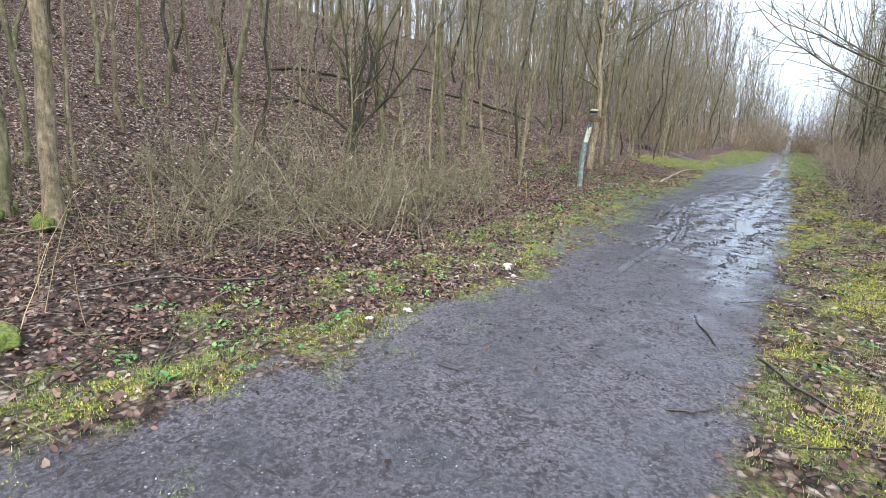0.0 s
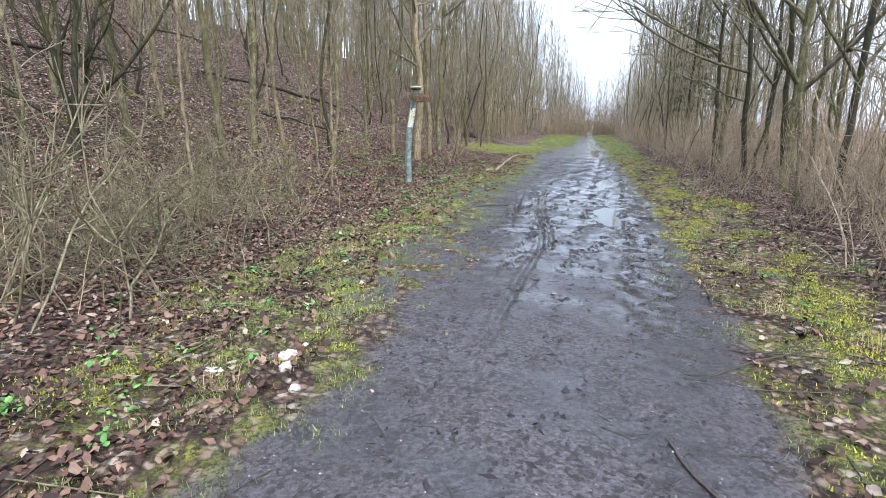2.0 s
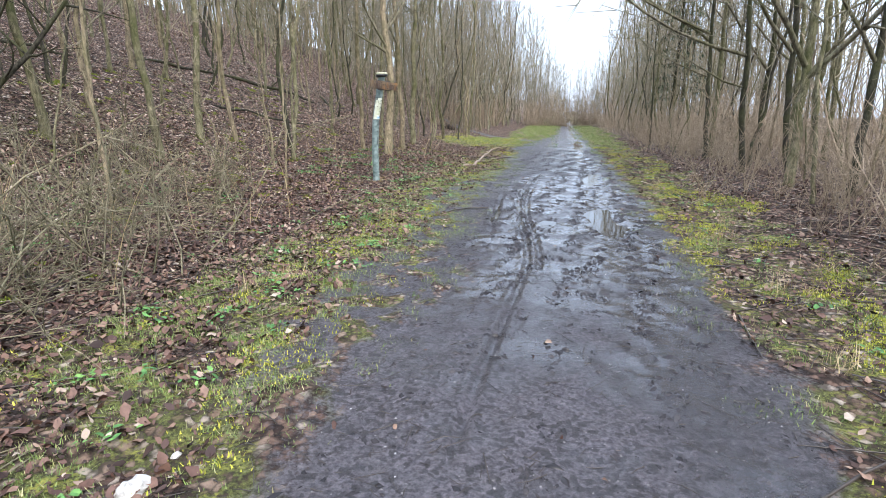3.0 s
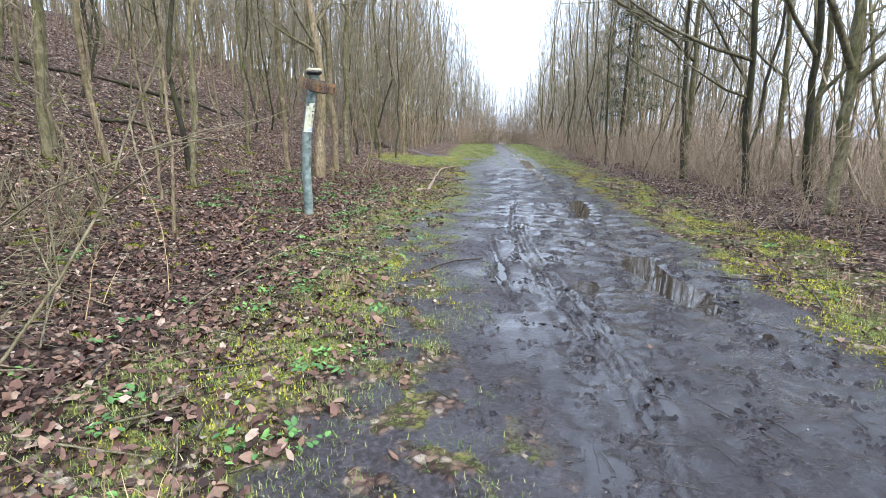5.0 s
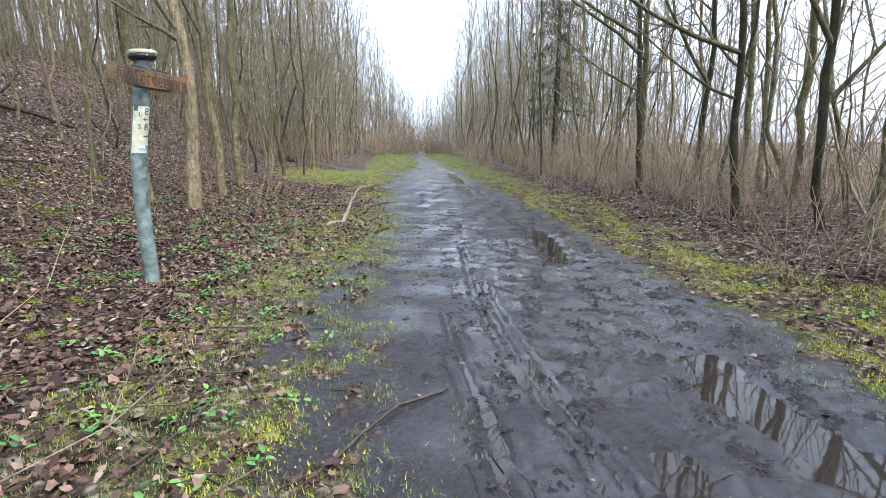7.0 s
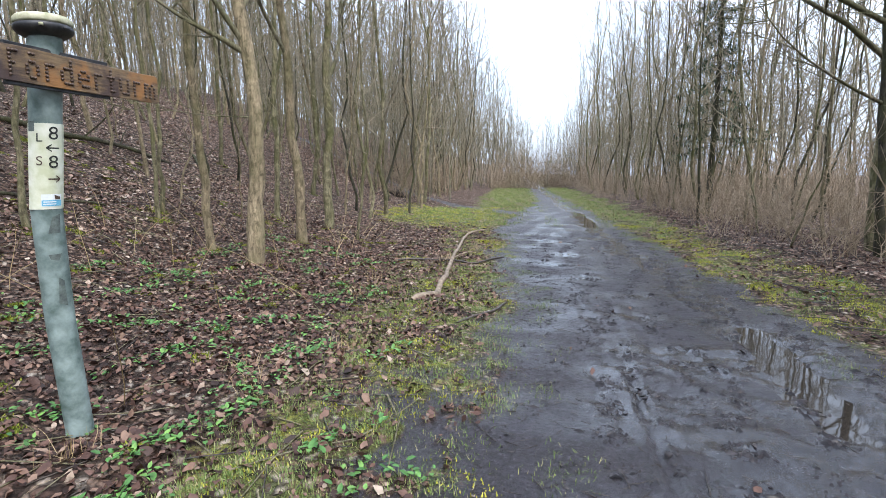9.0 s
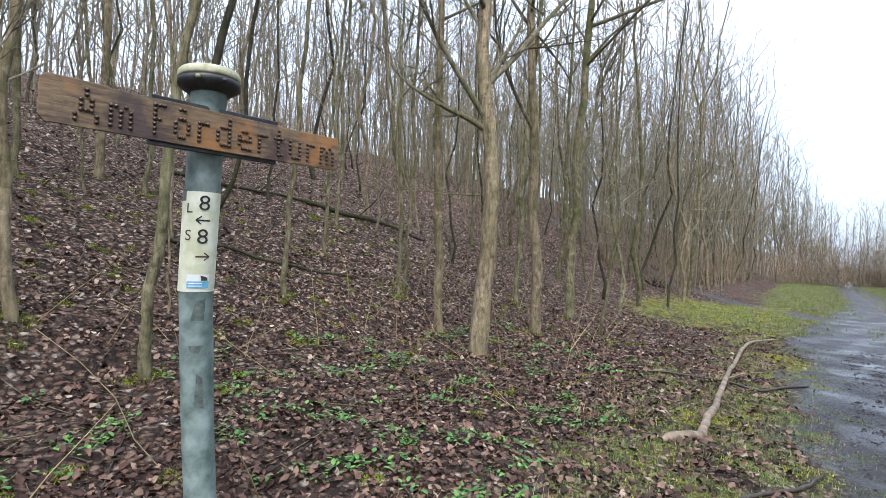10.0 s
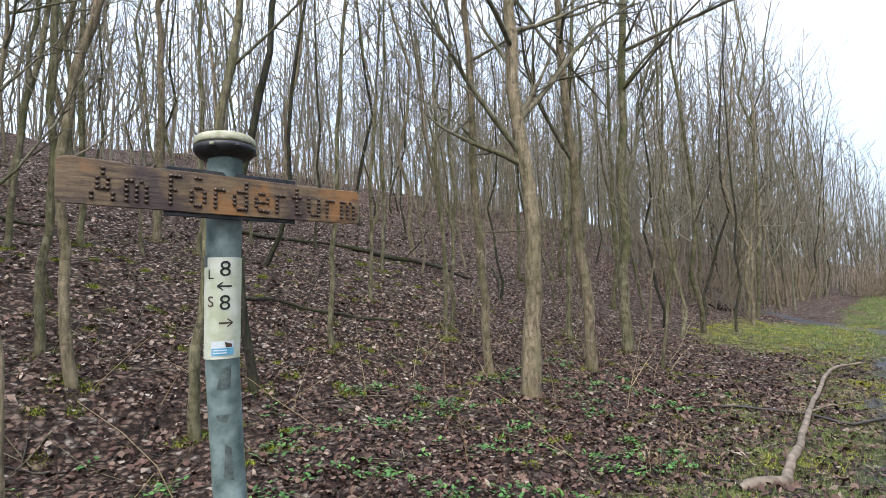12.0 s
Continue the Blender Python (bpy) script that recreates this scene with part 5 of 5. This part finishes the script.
tufts("dry_grass", np.concatenate([np.array([(0.92, 3.76), (1.05, 3.6), (0.8, 3.5), (-3.45, 11.25), (-3.55, 11.1), (1.2, 6.8), (0.7, 7.4), (-4.4, 15.9), (-4.6, 16.2), (-4.9, 14.9), (1.9, 16.4), (2.0, 17.1), (-2.9, 5.0), (-3.7, 7.9)]), pick(60, -4.6, -3.0, 0, 26, lambda x, y: 0.4 + 0 * x), pick(40, 0.6, 2.1, 1, 26, lambda x, y: 0.5 + 0 * x)]), 38, 0.06, 0.08, 0.22, 0.0035, 0.75, STRAW, "dry straw-coloured grass tufts", "dry grass", True)

HERB_SHAPE = [(0, 0, 0), (0.28, 0.25, 0.07), (0.26, 0.65, 0.07), (0, 1, -0.05), (-0.26, 0.65, 0.07), (-0.28, 0.25, 0.07)]
feet = np.repeat(np.array(moss_feet), 14, axis=0)
feet = feet + rng.normal(0, 0.085, feet.shape)
tufts("bank_moss", np.concatenate([feet, np.repeat(pick(430, -13, -4.6, 11.5, 24, lambda x, y: 0.8 + 0 * x), 4, axis=0) + 0.04, np.repeat(pick(110, -10, -4.2, 1, 12, lambda x, y: 0.8 + 0 * x), 4, axis=0)]), 60, 0.042, 0.008, 0.024, 0.014, 0.9, BANK_MOSS, "green moss cushions in the litter and round tree feet", "moss")
hc = np.concatenate([pick(900, -7.8, -4.1, 14.5, 22, lambda x, y: smooth_step(-0.1, 0.6, wave_noise(x, y, 1.5, 41))), pick(260, -4.9, -2.9, 1, 17, lambda x, y: smooth_step(-0.2, 0.5, wave_noise(x, y, 0.8, 43))), pick(200, -9.6, -6.4, 7.5, 12, lambda x, y: smooth_step(0.0, 0.6, wave_noise(x, y, 1.2, 44))), pick(40, -4.9, -3.0, 1, 14, lambda x, y: 0.6 + 0 * x), pick(60, 0.7, 2.2, 3, 20, lambda x, y: 0.5 + 0 * x), np.array([(-3.8, 11.05), (-3.78, 11.0), (-3.4, 4.9), (-3.3, 4.7), (-3.5, 5.4)])])
hc = np.repeat(hc, 11, axis=0)
n = len(hc)
hs = rng.uniform(0.025, 0.06, n)
hx, hy = hc[:, 0] + rng.normal(0, 0.05, n), hc[:, 1] + rng.normal(0, 0.05, n)
stuff("herb_leaves", scattered("herb_leaves", HERB_SHAPE, LEAF_FACES, on_ground(hx, hy, 0.03), rng.uniform(0, 6.28, n), rng.normal(0.25, 0.3, n), np.stack([hs, hs, hs], 1), HERB), "low green leafy herbs and ivy", "herbs")

sticks, dry_sticks = Geo(), Geo()
for _ in range(7000):
    if rng.random() < 0.36:
        x, y, length, rad = rng.uniform(-2.9, 0.3), 0.2 + 21 * rng.random() ** 1.3, rng.uniform(0.03, 0.08) if rng.random() < 0.8 else rng.uniform(0.08, 0.25), rng.uniform(0.0016, 0.0042)
    else:
        x, y, length, rad = (rng.uniform(-15, -3.2) if rng.random() < 0.85 else rng.uniform(0.3, 3)), rng.uniform(-1, 30), 0.10 + 0.9 * rng.random() ** 2, rng.uniform(0.003, 0.009)
    a = rng.uniform(0, 6.28)
    line = []
    for f in (-0.5, 0, 0.5):
        px, py = x + math.cos(a) * f * length + rng.normal(0, 0.03 * length), y + math.sin(a) * f * length + rng.normal(0, 0.03 * length)
        line.append((px, py))
    pz = terrain(np.array([p[0] for p in line]), np.array([p[1] for p in line])) + rad + rng.uniform(0, 0.012)
    (dry_sticks if x < -3.2 and rng.random() < 0.6 else sticks).tube([(p[0], p[1], z) for p, z in zip(line, pz)], [rad, rad * 0.9, rad * 0.6], 3)
stuff("dry_sticks", dry_sticks.mesh("dry_sticks", BRAMBLE), "pale dry sticks strewn over the leafy bank", "sticks")
stuff("scattered_sticks", sticks.mesh("scattered_sticks", DARK_TWIG), "small dark sticks strewn over mud and leaves", "sticks")

stalks = Geo()
for _ in range(130):
    x, y = (rng.uniform(-9, -4.6), rng.uniform(0, 24))
    stalks.tube(limb(rng, (x, y, ground_at(x, y) - 0.02), way_of(rng.uniform(0, 6.28), radians(rng.uniform(5, 55))), rng.uniform(0.4, 1.3), 5, -0.3, 0.08), [0.005, 0.0045, 0.004, 0.003, 0.002], 3)
stuff("dry_stalks", stalks.mesh("dry_stalks", STRAW), "thin dry pale stalks standing in the litter", "stalks")

GRIT = island_material("grit", [(0.0, (0.07, 0.062, 0.062)), (0.5, (0.15, 0.14, 0.14)), (0.92, (0.26, 0.245, 0.245)), (1.0, (0.48, 0.47, 0.46))], 0.7)
gx, gy = rng.uniform(-3.4, 0.15, 17000), np.abs(rng.normal(0, 3.4, 17000)) - 0.2
ok = zones(gx, gy)[0] > 0.6
gx, gy = gx[ok], gy[ok]
n = len(gx)
gs = 0.0022 + 0.0075 * rng.random(n) ** 2
stuff("grit", scattered("grit", [(1, 0, 0), (0, 1, 0.1), (-1, 0, 0), (0, -1, 0), (0.1, 0, 0.8)], [[0, 1, 4], [1, 2, 4], [2, 3, 4], [3, 0, 4]], on_ground(gx, gy, -0.001), rng.uniform(0, 6.28, n), rng.normal(0, 0.3, n), np.stack([gs, gs * rng.uniform(0.6, 1, n), gs], 1), GRIT), "pale grit pressed into the mud", "grit")

# ---- wet clods kicked up on the path ----
CLOD = island_material("wet_clod", [(0.0, (0.010, 0.008, 0.009)), (0.7, (0.028, 0.023, 0.024)), (1.0, (0.060, 0.052, 0.052))], 0.3)
cx, cy = rng.uniform(-2.6, 0.3, 120000), rng.uniform(3.0, 26, 120000)
keep = zones(cx, cy)[0] * smooth_step(0.0, 0.9, wave_noise(cx, cy, 0.55, 51)) * (0.22 + 0.78 * smooth_step(6, 10, cy)) * smooth_step(-2.7, -1.8, cx)
ok = rng.random(len(cx)) < 0.9 * keep
cx, cy = cx[ok], cy[ok]
n = len(cx)
cs = 0.005 + 0.027 * rng.random(n) ** 2.6
stuff("mud_clods", scattered("mud_clods", [(1, 0.1, -0.2), (0.2, 0.8, -0.2), (-1, 0.2, -0.2), (-0.1, -0.9, -0.2), (0.1, 0, 0.75)], [[0, 1, 4], [1, 2, 4], [2, 3, 4], [3, 0, 4]], on_ground(cx, cy, 0.0), rng.uniform(0, 6.28, n), rng.normal(0, 0.35, n), np.stack([cs * rng.uniform(0.6, 1.9, n), cs * rng.uniform(0.6, 1, n), cs * rng.uniform(0.5, 1.1, n)], 1), CLOD, True), "dark wet clods of mud trodden up on the path", "mud clods")
